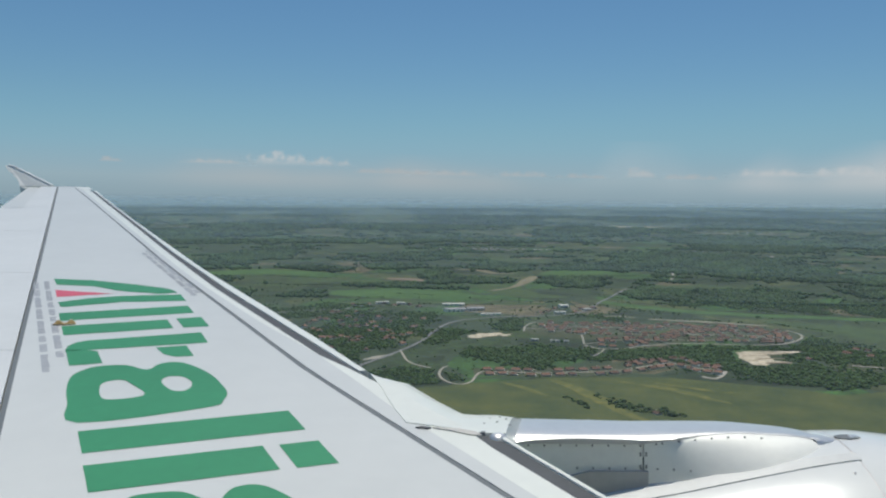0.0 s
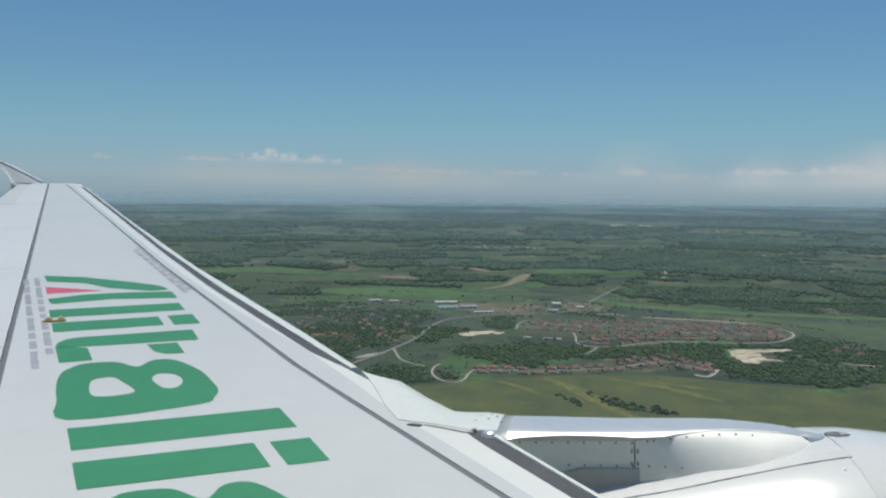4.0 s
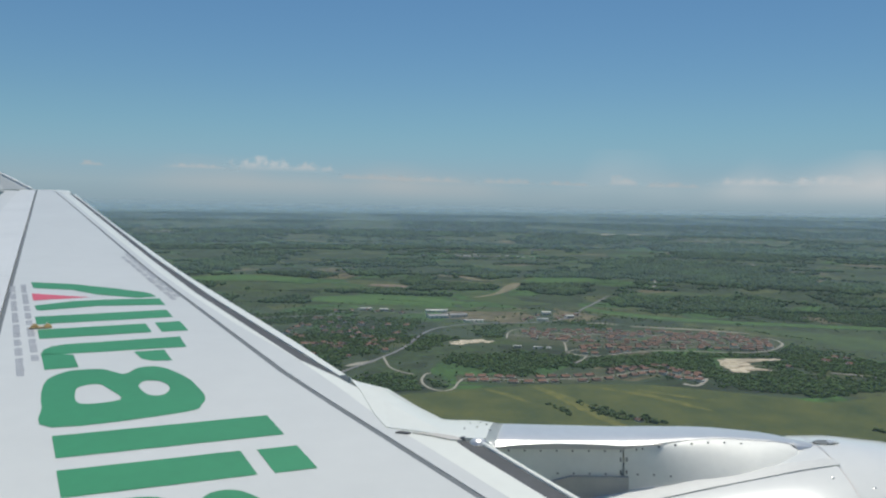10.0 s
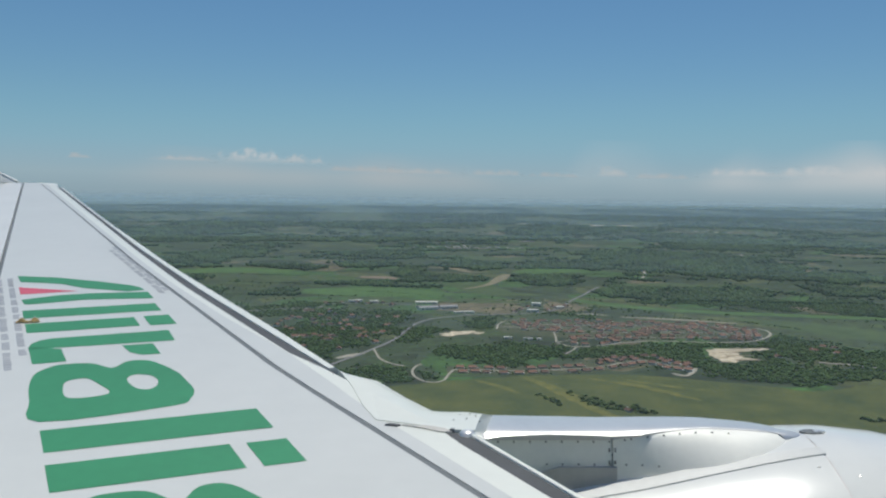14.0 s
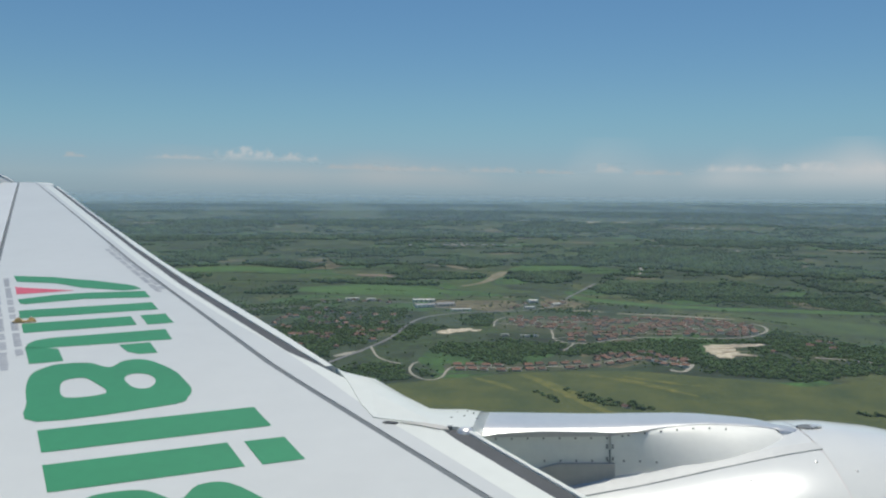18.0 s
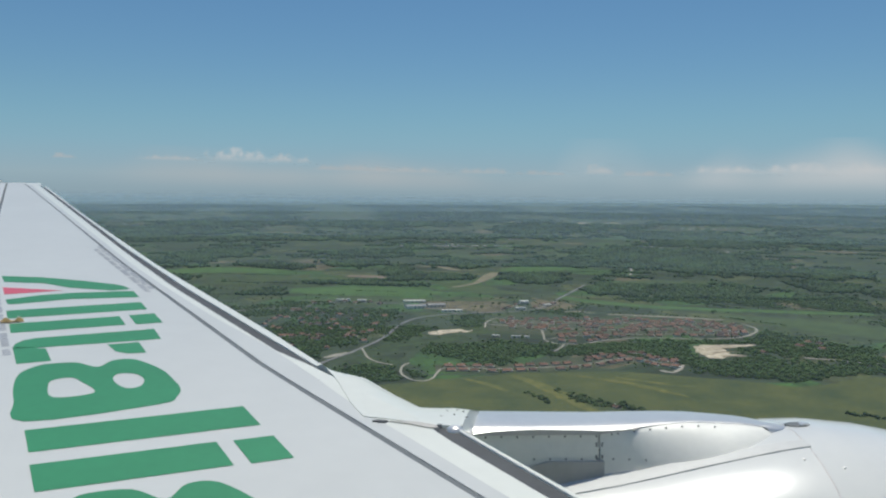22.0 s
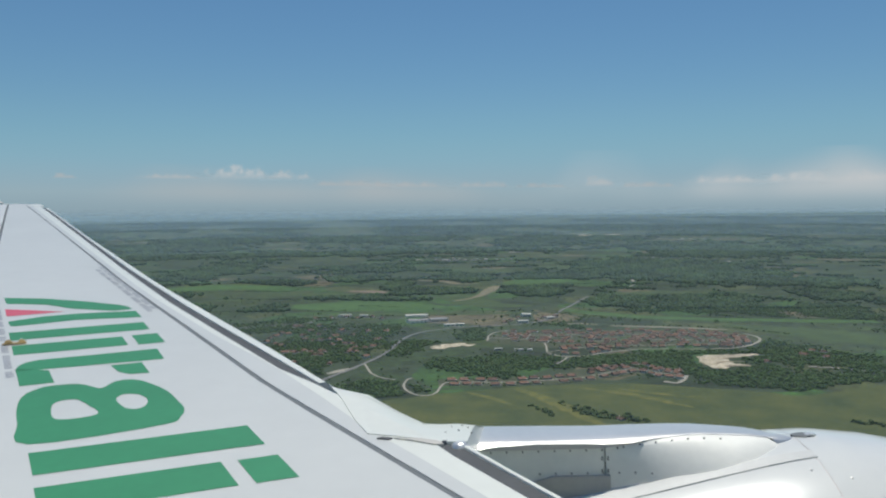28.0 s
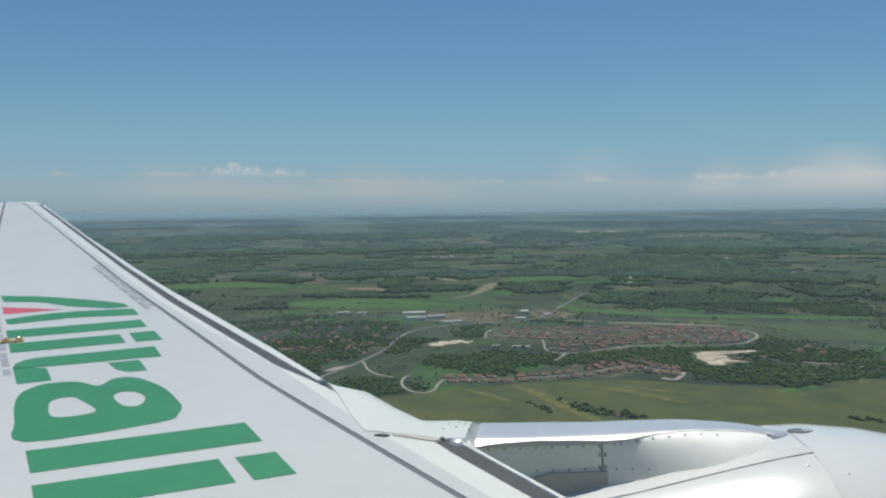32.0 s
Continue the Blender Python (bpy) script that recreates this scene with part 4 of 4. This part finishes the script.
def nacelle_r(x):
    return float(np.interp(x, (-1.2, 0.3, 0.61, 0.95, 1.23, 1.59, 1.75, 1.95, 2.2, 2.6, 2.95, 3.05), (0.6, 0.835, 0.892, 0.944, 1.0, 1.068, 1.088, 1.094, 1.072, 1.0, 0.91, 0.84)))


def barrel(name, x0, x1, grow_by=0.0, mat=COWL, n=24, seg=96, label=""):
    bm = bmesh.new()
    rings = [[(x, CY + (nacelle_r(x) + grow_by) * math.sin(t), CZ + (nacelle_r(x) + grow_by) * math.cos(t)) for t in np.linspace(0, 2 * math.pi, seg, endpoint=False)] for x in along(x0, x1, n)]
    loft(bm, rings, caps=False)
    return part(name, bm, mat, engine, label, True)


barrel("fan_cowl", -1.2, 1.767, label="glossy white fan cowl")
barrel("inlet_cowl", 1.772, 3.05, label="glossy white inlet cowl")
barrel("cowl_seam", 0.945, 0.953, 0.0012, GREY, 2)
barrel("cowl_seam", 1.76, 1.779, -0.002, DULL, 2)
bm = bmesh.new()
loft(bm, [[(x, CY + r * math.sin(t), CZ + r * math.cos(t)) for t in np.linspace(0, 2 * math.pi, 64, endpoint=False)] for x, r in ((3.05, 0.84), (3.0, 0.78), (2.4, 0.76))], caps=True)
part("inlet_lip", bm, BARE, engine, "bare metal inlet lip", True)


def pylon_half(x):
    return float(np.interp(x, (0.1, 1.15, 1.44, 1.6, 1.73, 1.84), (0.19, 0.152, 0.125, 0.10, 0.06, 0.012)))


def pylon_top(x):
    return H + float(np.interp(x, (0.1, 0.6, 1.3, 1.54, 1.73, 1.86), (-1.091, -1.087, -1.084, -1.096, -1.118, -1.15)))


def cap_depth(x):
    return float(np.interp(x, (0.1, 0.8, 0.98, 1.2, 1.62, 1.655, 1.675, 1.76, 1.86), (0.036, 0.036, 0.02, 0.007, 0.007, 0.012, 0.07, 0.11, 0.11)))


def crown_half(x):
    """Half width of the crown; forward it draws in over the leaning side panels."""
    return pylon_half(x) * float(np.interp(x, (0.8, 0.95, 1.1, 1.25, 1.4, 1.55, 1.64, 1.675), (1, 0.86, 0.62, 0.46, 0.4, 0.45, 0.5, 1)))


xs = along(0.16, 1.84, 96)
bm = bmesh.new()
rings = []
for x in xs:
    w, z, d = crown_half(x), pylon_top(x), cap_depth(x)
    v = pylon_half(x)
    f = float(np.interp(x, (0.16, 0.45, 0.7, 0.9, 1.2), (0.2, 0.62, 0.55, 0.25, 0.2)))
    o = float(np.interp(x, (0.9, 1.1), (0.009, 0.001)))
    pr = [(-w + 0.003, -d), (-w - o * 0.3, -d + 0.5 * d * f), (-w - o, -d + 0.93 * d * f), (-w - o * 0.95, -d + 0.97 * d * f), (-w * 0.985, -d + d * f + 0.001), (-w * 0.9, -d * (1 - f) * 0.45), (-w * 0.75, -d * (1 - f) * 0.15), (-w * 0.35, 0), (v * 0.35, 0), (v * 0.7, -d * 0.12), (v * 0.93, -d * 0.4), (v + 0.004, -d)]
    rings.append([(x, CY + a, z + b) for a, b in pr])
loft(bm, rings)
pylon = part("pylon_cap", bm, BARE, engine, "polished bare metal pylon crown", True)
# added grey strip puts the crown's darker reflection into its colour
bm = bmesh.new()
rings = []
for x in along(0.19, 1.0, 24):
    w, z, d = crown_half(x), pylon_top(x), cap_depth(x)
    f = float(np.interp(x, (0.19, 0.3, 0.5, 0.75, 1.0), (0.15, 0.55, 0.75, 0.6, 0.1)))
    rings.append([(x, CY - w - 0.004, z - d), (x, CY - w - 0.013, z - d + 0.002), (x, CY - w - 0.0125, z - d + d * f), (x, CY - w - 0.004, z - d + d * f)])
loft(bm, rings)
part("crown_lip", bm, DULL, engine, "grey strip for the darker reflection under the pylon crown")
side_panels = []


def side_out(u, x):
    """How far a side panel stands out at u of its height from the top; it leans back further forward."""
    lean = float(np.interp(x, (0.81, 0.95, 1.25, 1.45, 1.66), (0, 0.02, 0.15, 0.24, 0.20)))
    return 0.012 * math.sin(u * 3.14) + 0.02 * u + lean * max(u, 0) ** 0.55


def panel_y(u, x, sgn=-1):
    """Across-pylon place of a side panel's skin."""
    c = crown_half(x)
    return CY + sgn * (c + (pylon_half(x) - c) * min(1, max(0, u) * 2.2) ** 0.6 + side_out(u, x))


for name, x0, x1 in (("side_panel", 0.16, 0.806), ("side_panel", 0.812, 1.66)):
    for sgn in (-1, 1):
        bm = bmesh.new()
        rings = []
        for x in along(x0, x1, 30):
            z, d = pylon_top(x), cap_depth(x)
            rings.append([(x, panel_y(u, x, sgn), z - d - u * 0.42) for u in (0, 0.02, 0.05, 0.09, 0.14, 0.22, 0.32, 0.45, 0.65, 1.0)])
        loft(bm, rings, closed=False)
        side_panels.append(part(name, bm, SIDE, engine, "pale grey pylon side panel", True))
bm = bmesh.new()
loft(bm, [[(x, CY - pylon_half(x) - 0.045, H - 1.40), (x, CY - pylon_half(x) - 0.033, H + z), (x, CY - pylon_half(x) - 0.01, H + z + 0.002), (x, CY - pylon_half(x) - 0.01, H - 1.40)] for x, z in ((0.36, -1.30), (0.50, -1.262), (0.56, -1.246), (0.83, -1.246))])
part("access_panel", bm, PANEL, engine, "dark grey access panel")

# cowl edge strip along the foot of the pylon
bm = bmesh.new()
rings = []
for x in along(0.5, 1.78, 24):
    r = nacelle_r(x)
    off = float(np.interp(x, (0.5, 1.0, 1.6, 1.78), (0.275, 0.252, 0.225, 0.21)))
    ring, ledge = [], float(np.interp(x, (0.5, 1.2, 1.5, 1.78), (1, 1, 0.65, 0.25)))
    for dy, up in ((-0.036, -0.004), (-0.034, 0.005), (-0.021, 0.007), (-0.018, 0.003), (0.004, 0.006 * ledge), (0.028, 0.014 * ledge), (0.032, -0.006)):
        yy = off - dy
        ring.append((x, CY - yy, CZ + math.sqrt(r * r - yy * yy) + up))
    rings.append(ring)
loft(bm, rings)
part("edge_strip", bm, FLANGE, engine, "pale grey cowl edge strip", True)

# screws along the panel joints
bm0 = bmesh.new()
loft(bm0, [[(r * math.cos(t), -d, r * math.sin(t)) for t in np.linspace(0, 6.283, 8, endpoint=False)] for r, d in ((0.0052, 0), (0.0048, 0.003))])
sm = bpy.data.meshes.new("screw")
bmesh.ops.recalc_face_normals(bm0, faces=bm0.faces)
bm0.to_mesh(sm)
bm0.free()
sm.materials.append(SCREW)


def screw(x, z):
    ob = new("screw", sm)
    ob.parent = side_panels[0 if x < 0.81 else 2]
    ob.location = (x, panel_y((pylon_top(x) - cap_depth(x) - z) / 0.42, x) - 0.0005, z)


for i in range(9):
    x = 0.27 + i * 0.075
    screw(x, pylon_top(x) - cap_depth(x) - 0.009)
for i in range(8):
    screw(0.5 + i * 0.075, H - 1.236)
for i in range(7):
    x = 0.9 + i * 0.08
    screw(x, pylon_top(x) - cap_depth(x) - 0.009)
for z in (-1.165, -1.175, -1.222, -1.23):
    screw(0.795, H + z)
    screw(0.823, H + z)

for x, y in ((-0.05, 3.88), (0.0, 3.72), (0.03, 3.86), (0.06, 3.66), (0.09, 3.80), (0.12, 3.70), (0.14, 3.86), (0.165, 3.78), (0.175, 3.64)):
    ob = new("screw", sm)
    ob.parent = engine
    u = (y - 3.505) / 0.44
    ob.location = (x, y, H - 1.005 - 0.042 * u + 0.014 * math.sin(math.pi * u))
    ob.rotation_euler = (-math.pi / 2, 0, 0)

# bright fasteners on the cowls
for k, (x, off) in enumerate(((1.71, 0.33), (1.86, 0.40), (1.40, 0.38), (1.08, 0.42))):
    r = nacelle_r(x) + 0.0005
    bm = bmesh.new()
    up = math.sqrt(r * r - off * off)
    side, nrm = Vector((0, up / r, off / r)), Vector((0, -off / r, up / r))
    c = Vector((x, CY - off, CZ + up))
    loft(bm, [[c + Vector((q * math.cos(t), 0, 0)) + side * (q * math.sin(t)) + nrm * h for t in np.linspace(0, 6.283, 10, endpoint=False)] for q, h in ((0.007, -0.002), (0.006, 0.002), (0.003, 0.0035))])
    part("fastener", bm, BARE, engine, "small bright cowl fastener", True)

# drain scoop on top of the inlet cowl
scoop = bmesh.new()
loft(scoop, [[(1.83 + dx + r * 1.7 * math.cos(t), CY + 0.02 + r * math.sin(t), CZ + 1.092 + z) for t in np.linspace(0, 6.283, 16, endpoint=False)] for r, z, dx in ((0.036, -0.03, 0), (0.036, 0.002, 0), (0.03, 0.005, 0), (0.024, 0.003, 0))])
part("scoop", scoop, GREY, engine, "small dark scoop on the cowl")
bm = bmesh.new()
loft(bm, [[(1.845 + a, CY + 0.015 - b, CZ + 1.094 + z) for b, z in ((0.018, 0.0), (0.018, 0.003 + h), (-0.018, 0.003 + h), (-0.018, 0.0))] for a, h in ((-0.005, 0.0), (0.012, 0.006), (0.04, 0.003))])
part("scoop_lip", bm, BARE, engine, "bright metal lip of the scoop")

# white fairing where the pylon meets the wing: from the skin over a ridge, down to the pylon
bm = bmesh.new()
rings = []
for (bx, by), (rx, ry, rz) in zip(((-0.552, 4.33), (-0.46, 4.10), (-0.365, 3.79), (-0.29, 3.61), (-0.09, 3.555), (0.04, 3.506), (0.15, 3.503)),
                                  ((-0.545, 4.335, -0.945), (-0.385, 4.15, -0.932), (-0.225, 4.05, -0.997), (-0.08, 3.97, -1.046), (0.02, 3.95, -1.046), (0.13, 3.95, -1.045), (0.208, 3.94, -1.051))):
    b, r = Vector(skin(bx, by, 0.004)), Vector((rx, ry, H + rz))
    bulge = 0.014 * min(1, (r - b).length / 0.3)
    ring = [b.lerp(r, u) + Vector((0, 0, bulge * math.sin(math.pi * u))) for u in (0, 0.02, 0.15, 0.3, 0.5, 0.7, 0.85, 1)]
    ring += [r + Vector((0.05, 0.12, -0.04)), r + Vector((0.08, 0.25, -0.25)), b + Vector((0.02, 0.0, -0.14)), b + Vector((0.0, 0.0, -0.06)), b + Vector((0.0, 0.0, -0.005))]
    rings.append(ring)
rings.append([p + Vector((0.0015, 0, 0)) for p in rings[-1]])
loft(bm, rings)
part("pylon_fairing", bm, WING_EDGE, engine, "white fairing between wing and pylon", True)
# thin dark slab laid on the skin for a slot's shaded inside
bm = slab(bmesh.new(), [(-0.245, 3.548), (-0.19, 3.535), (-0.175, 3.55), (-0.22, 3.566)], skin_z(-0.02), skin_z(0.006))
part("dark_slot", bm, DARK, engine, "dark slab for a small slot's shaded inside")
# shade of the crease is put in as a grey wedge
bm = slab(bmesh.new(), [(-0.17, 3.55), (-0.06, 3.545), (0.02, 3.515), (0.05, 3.475), (0.0, 3.478), (-0.08, 3.518)], skin_z(-0.02), skin_z(0.006))
part("gap_filler", bm, PANEL, engine, "grey wedge for the shaded crease under the fairing")
# metal bump added only to give the glint at the slat end
bm = bmesh.new()
loft(bm, [[(0.118 + r * math.cos(t), 3.485 + r * math.sin(t), H - 1.35 + RISE * 3.485 + z) for t in np.linspace(0, 6.283, 14, endpoint=False)] for r, z in ((0.040, -0.03), (0.038, -0.006), (0.030, 0.004), (0.016, 0.009), (0.004, 0.0105))])
part("slat_stop", bm, BARE, engine, "small metal bump added to catch a glint", True)
# grey slabs stand in for two dark slots
for x in (0.008, 0.052):
    bm = bmesh.new()
    loft(bm, [[(x + dx, 3.497 + dy, H - 1.05), (x + dx + 0.02, 3.497 + dy, H - 1.05), (x + dx + 0.008, 3.505 + dy, H - 1.004), (x + dx - 0.012, 3.505 + dy, H - 1.004)] for dx, dy in ((0, 0), (0.004, 0.02))])
    part("dark_slot", bm, GREY, engine, "grey slab standing for a dark slot at the slat end")


# ---- the cabin side round the window ----
def fuselage():
    R, cy, cz = 1.975, -1.85, H - 0.45
    bm = bmesh.new()
    xs_ = [-9, -4, -1, -0.13, 0.13, 1, 4, 11]
    zs_ = [math.radians(a) for a in range(-60, 241, 10)]
    th0, th1 = math.asin((0.45 - 0.17) / R), math.asin((0.45 + 0.17) / R)
    zs_ = sorted([z for z in zs_ if not th0 - 0.06 < z < th1 + 0.06] + [th0, th1])
    g = [[bm.verts.new((x, cy + R * math.cos(t), cz + R * math.sin(t))) for x in xs_] for t in zs_]
    for i in range(len(zs_) - 1):
        for j in range(len(xs_) - 1):
            if abs(zs_[i] - th0) < 1e-6 and xs_[j] == -0.13:
                continue
            bm.faces.new((g[i][j], g[i][j + 1], g[i + 1][j + 1], g[i + 1][j]))
    me = bpy.data.meshes.new("fuselage")
    bm.to_mesh(me)
    bm.free()
    me.materials.append(COWL)
    tagged(new("fuselage", me), "plain white fuselage side with a window opening", "fuselage", kind="structure")


fuselage()


# ---- painted haze sheets, glowing horizon band and clouds ----
def haze_material(name, density, color, low, top):
    """See-through tint painted as haze, normals set up and down, thinning with height."""
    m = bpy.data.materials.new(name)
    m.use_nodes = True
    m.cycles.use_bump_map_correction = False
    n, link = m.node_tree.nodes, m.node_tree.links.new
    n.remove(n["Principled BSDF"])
    clear, haze_tint, up = n.new("ShaderNodeBsdfTransparent"), n.new("ShaderNodeBsdfDiffuse"), n.new("ShaderNodeCombineXYZ")
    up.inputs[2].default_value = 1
    haze_tint.inputs[0].default_value = (*color, 1)
    link(up.outputs[0], haze_tint.inputs["Normal"])
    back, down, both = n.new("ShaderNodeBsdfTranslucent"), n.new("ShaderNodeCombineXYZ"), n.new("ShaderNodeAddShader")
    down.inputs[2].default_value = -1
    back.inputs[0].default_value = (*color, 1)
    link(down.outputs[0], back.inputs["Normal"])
    link(haze_tint.outputs[0], both.inputs[0]), link(back.outputs[0], both.inputs[1])
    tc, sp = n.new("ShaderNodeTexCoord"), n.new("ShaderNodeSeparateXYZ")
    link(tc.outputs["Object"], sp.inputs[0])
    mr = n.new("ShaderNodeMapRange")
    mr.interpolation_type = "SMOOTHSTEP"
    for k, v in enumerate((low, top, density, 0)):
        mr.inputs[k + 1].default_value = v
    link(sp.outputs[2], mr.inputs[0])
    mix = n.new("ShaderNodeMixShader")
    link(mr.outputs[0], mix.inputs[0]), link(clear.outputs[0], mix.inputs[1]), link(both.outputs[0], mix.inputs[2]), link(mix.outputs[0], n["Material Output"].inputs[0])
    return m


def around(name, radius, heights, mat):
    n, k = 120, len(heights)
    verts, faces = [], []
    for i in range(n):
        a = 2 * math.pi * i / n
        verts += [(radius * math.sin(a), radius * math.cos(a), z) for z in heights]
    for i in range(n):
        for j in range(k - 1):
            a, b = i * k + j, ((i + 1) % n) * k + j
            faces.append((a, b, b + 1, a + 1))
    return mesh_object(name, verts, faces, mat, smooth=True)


# tinted upright sheets; the nearest one also lifts the dark tones
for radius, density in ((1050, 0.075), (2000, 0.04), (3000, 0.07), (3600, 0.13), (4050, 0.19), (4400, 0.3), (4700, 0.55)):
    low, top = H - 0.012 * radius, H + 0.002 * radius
    ob = around("haze", radius, (-40, H, top), haze_material("haze_sheet", density, (0.115, 0.170, 0.200) if radius < 2500 else (0.090, 0.140, 0.176), low, top))
    tagged(ob, "see-through upright sheet tinted as thin bluish haze", "haze", kind="stuff")


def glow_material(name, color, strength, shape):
    """A far backdrop that glows; shape links an opacity into the mix."""
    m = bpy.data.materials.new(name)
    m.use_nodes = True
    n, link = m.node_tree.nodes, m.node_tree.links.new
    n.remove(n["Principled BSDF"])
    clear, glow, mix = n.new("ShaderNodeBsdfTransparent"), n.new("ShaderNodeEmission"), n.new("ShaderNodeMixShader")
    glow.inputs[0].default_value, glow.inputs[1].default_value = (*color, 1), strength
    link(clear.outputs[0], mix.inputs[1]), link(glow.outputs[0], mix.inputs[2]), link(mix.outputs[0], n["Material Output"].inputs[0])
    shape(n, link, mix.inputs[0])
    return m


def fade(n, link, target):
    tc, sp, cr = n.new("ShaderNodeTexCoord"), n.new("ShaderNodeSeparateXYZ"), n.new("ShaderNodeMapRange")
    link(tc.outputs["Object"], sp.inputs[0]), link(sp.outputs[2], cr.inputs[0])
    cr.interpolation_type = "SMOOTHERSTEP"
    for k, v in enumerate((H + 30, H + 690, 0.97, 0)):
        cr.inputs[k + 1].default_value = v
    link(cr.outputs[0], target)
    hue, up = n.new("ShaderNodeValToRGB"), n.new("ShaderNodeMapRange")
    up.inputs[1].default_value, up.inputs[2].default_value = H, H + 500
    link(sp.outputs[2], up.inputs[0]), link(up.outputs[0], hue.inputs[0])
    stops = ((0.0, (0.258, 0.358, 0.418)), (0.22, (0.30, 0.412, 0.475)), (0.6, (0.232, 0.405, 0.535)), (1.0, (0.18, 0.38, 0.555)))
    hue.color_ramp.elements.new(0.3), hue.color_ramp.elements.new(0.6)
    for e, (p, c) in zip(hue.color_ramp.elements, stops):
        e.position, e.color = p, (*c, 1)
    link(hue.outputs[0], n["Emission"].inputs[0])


# added ring that glows in haze colours, fading out with height
ob = around("backdrop", 4970, (-60, H, H + 300, H + 600, H + 920), glow_material("horizon_glow", (0.275, 0.383, 0.445), 1.0, fade))
tagged(ob, "glowing band in the colours of haze along the horizon", "backdrop", kind="structure")


def puffs(seed, soft_, grain=0.022):
    def shape(n, link, target):
        tc, sp = n.new("ShaderNodeTexCoord"), n.new("ShaderNodeSeparateXYZ")
        link(tc.outputs["UV"], sp.inputs[0])
        mp = n.new("ShaderNodeMapping")
        mp.inputs["Location"].default_value = (seed * 3.7, seed * 1.3, seed)
        link(tc.outputs["Object"], mp.inputs[0])
        t = n.new("ShaderNodeTexNoise")
        t.inputs["Scale"].default_value, t.inputs["Detail"].default_value = grain, 6 if grain > 0.005 else 1
        link(mp.outputs[0], t.inputs["Vector"])
        # arch over the width, flat at the foot
        ops = []
        for op, a, b in (("MULTIPLY", sp.outputs[0], 3.1416), ("SINE", None, 0), ("MULTIPLY", None, 1.0)):
            q = n.new("ShaderNodeMath")
            q.operation = op
            link(a if a is not None else ops[-1], q.inputs[0])
            q.inputs[1].default_value = b
            ops.append(q.outputs[0])
        q = n.new("ShaderNodeMath")
        q.operation = "SUBTRACT"
        link(ops[-1], q.inputs[0]), link(sp.outputs[1], q.inputs[1])
        w = n.new("ShaderNodeMath")
        w.operation = "MULTIPLY_ADD"
        link(t.outputs["Fac"], w.inputs[0])
        w.inputs[1].default_value = 2.4
        link(q.outputs[0], w.inputs[2])
        top = n.new("ShaderNodeMapRange")
        top.interpolation_type = "SMOOTHSTEP"
        top.inputs[1].default_value, top.inputs[2].default_value = 1.05, 1.05 + soft_
        link(w.outputs[0], top.inputs[0])
        foot = n.new("ShaderNodeMapRange")
        foot.interpolation_type = "SMOOTHSTEP"
        foot.inputs[1].default_value, foot.inputs[2].default_value = 0.0, 0.5
        link(sp.outputs[1], foot.inputs[0])
        m = n.new("ShaderNodeMath")
        m.operation = "MULTIPLY"
        link(top.outputs[0], m.inputs[0]), link(foot.outputs[0], m.inputs[1])
        k = n.new("ShaderNodeMath")
        k.operation = "MULTIPLY"
        k.inputs[1].default_value = 0.66 if soft_ < 1 else 0.85
        link(m.outputs[0], k.inputs[0]), link(k.outputs[0], target)
    return shape


def cloud(azimuth, wide, low, high, seed, soft_=0.9, bright=1.0, grain=0.022):
    """A glowing flat-footed bank far over the horizon: bearings and heights in degrees."""
    r, n = 4940, 12
    verts, uv, faces = [], [], []
    for i in range(n + 1):
        a = radians(azimuth + wide * (i / n - 0.5))
        for v, e in ((0, low), (1, high)):
            verts.append((r * math.sin(a), r * math.cos(a), H + r * math.tan(radians(e - 0.22 - 0.4 * math.sin(a))))), uv.append((i / n, v))
    faces = [(2 * i, 2 * i + 2, 2 * i + 3, 2 * i + 1) for i in range(n)]
    ob = mesh_object("cloud", verts, faces, glow_material("cloud_glow", (0.52, 0.54, 0.55), bright, puffs(seed, soft_, grain)), uv=uv)
    tagged(ob, "glowing sheet shaped as a faint white cumulus bank low over the horizon", "backdrop", kind="structure")


# bearing, width, foot, top, brightness, grain
for i, (a, w, lo, hi, glow, grain) in enumerate(((-13.2, 5.4, 2.1, 3.25, 1.12, 0.022), (-9.9, 4.0, 2.15, 2.95, 1.06, 0.02), (-17.5, 5.5, 2.15, 2.65, 0.98, 0.016), (-24.0, 2.2, 2.1, 2.5, 0.9, 0.022), (-6.0, 7.5, 1.75, 2.25, 0.88, 0.012),
                                                 (-1.5, 6.5, 1.7, 2.2, 0.92, 0.012), (3.6, 5.0, 1.7, 2.25, 0.92, 0.014), (7.5, 4.6, 1.7, 2.1, 0.88, 0.014), (11.4, 2.8, 1.75, 2.55, 1.0, 0.022), (14.8, 4.6, 1.7, 2.15, 0.88, 0.013),
                                                 (20.2, 6.5, 1.9, 2.6, 1.08, 0.016), (24.2, 5.4, 1.95, 2.8, 1.12, 0.016), (28.4, 6.2, 1.9, 2.85, 1.1, 0.018))):
    cloud(a, w, lo, hi, i + 3, 0.95, glow * 0.93, grain)
# broad soft glowing sheets added to lighten the low sky
cloud(24.5, 40.0, 0.4, 4.3, 31, 1.2, 1.05, 0.0016)
cloud(-6.0, 40.0, 0.2, 3.2, 33, 1.6, 0.85, 0.0012)
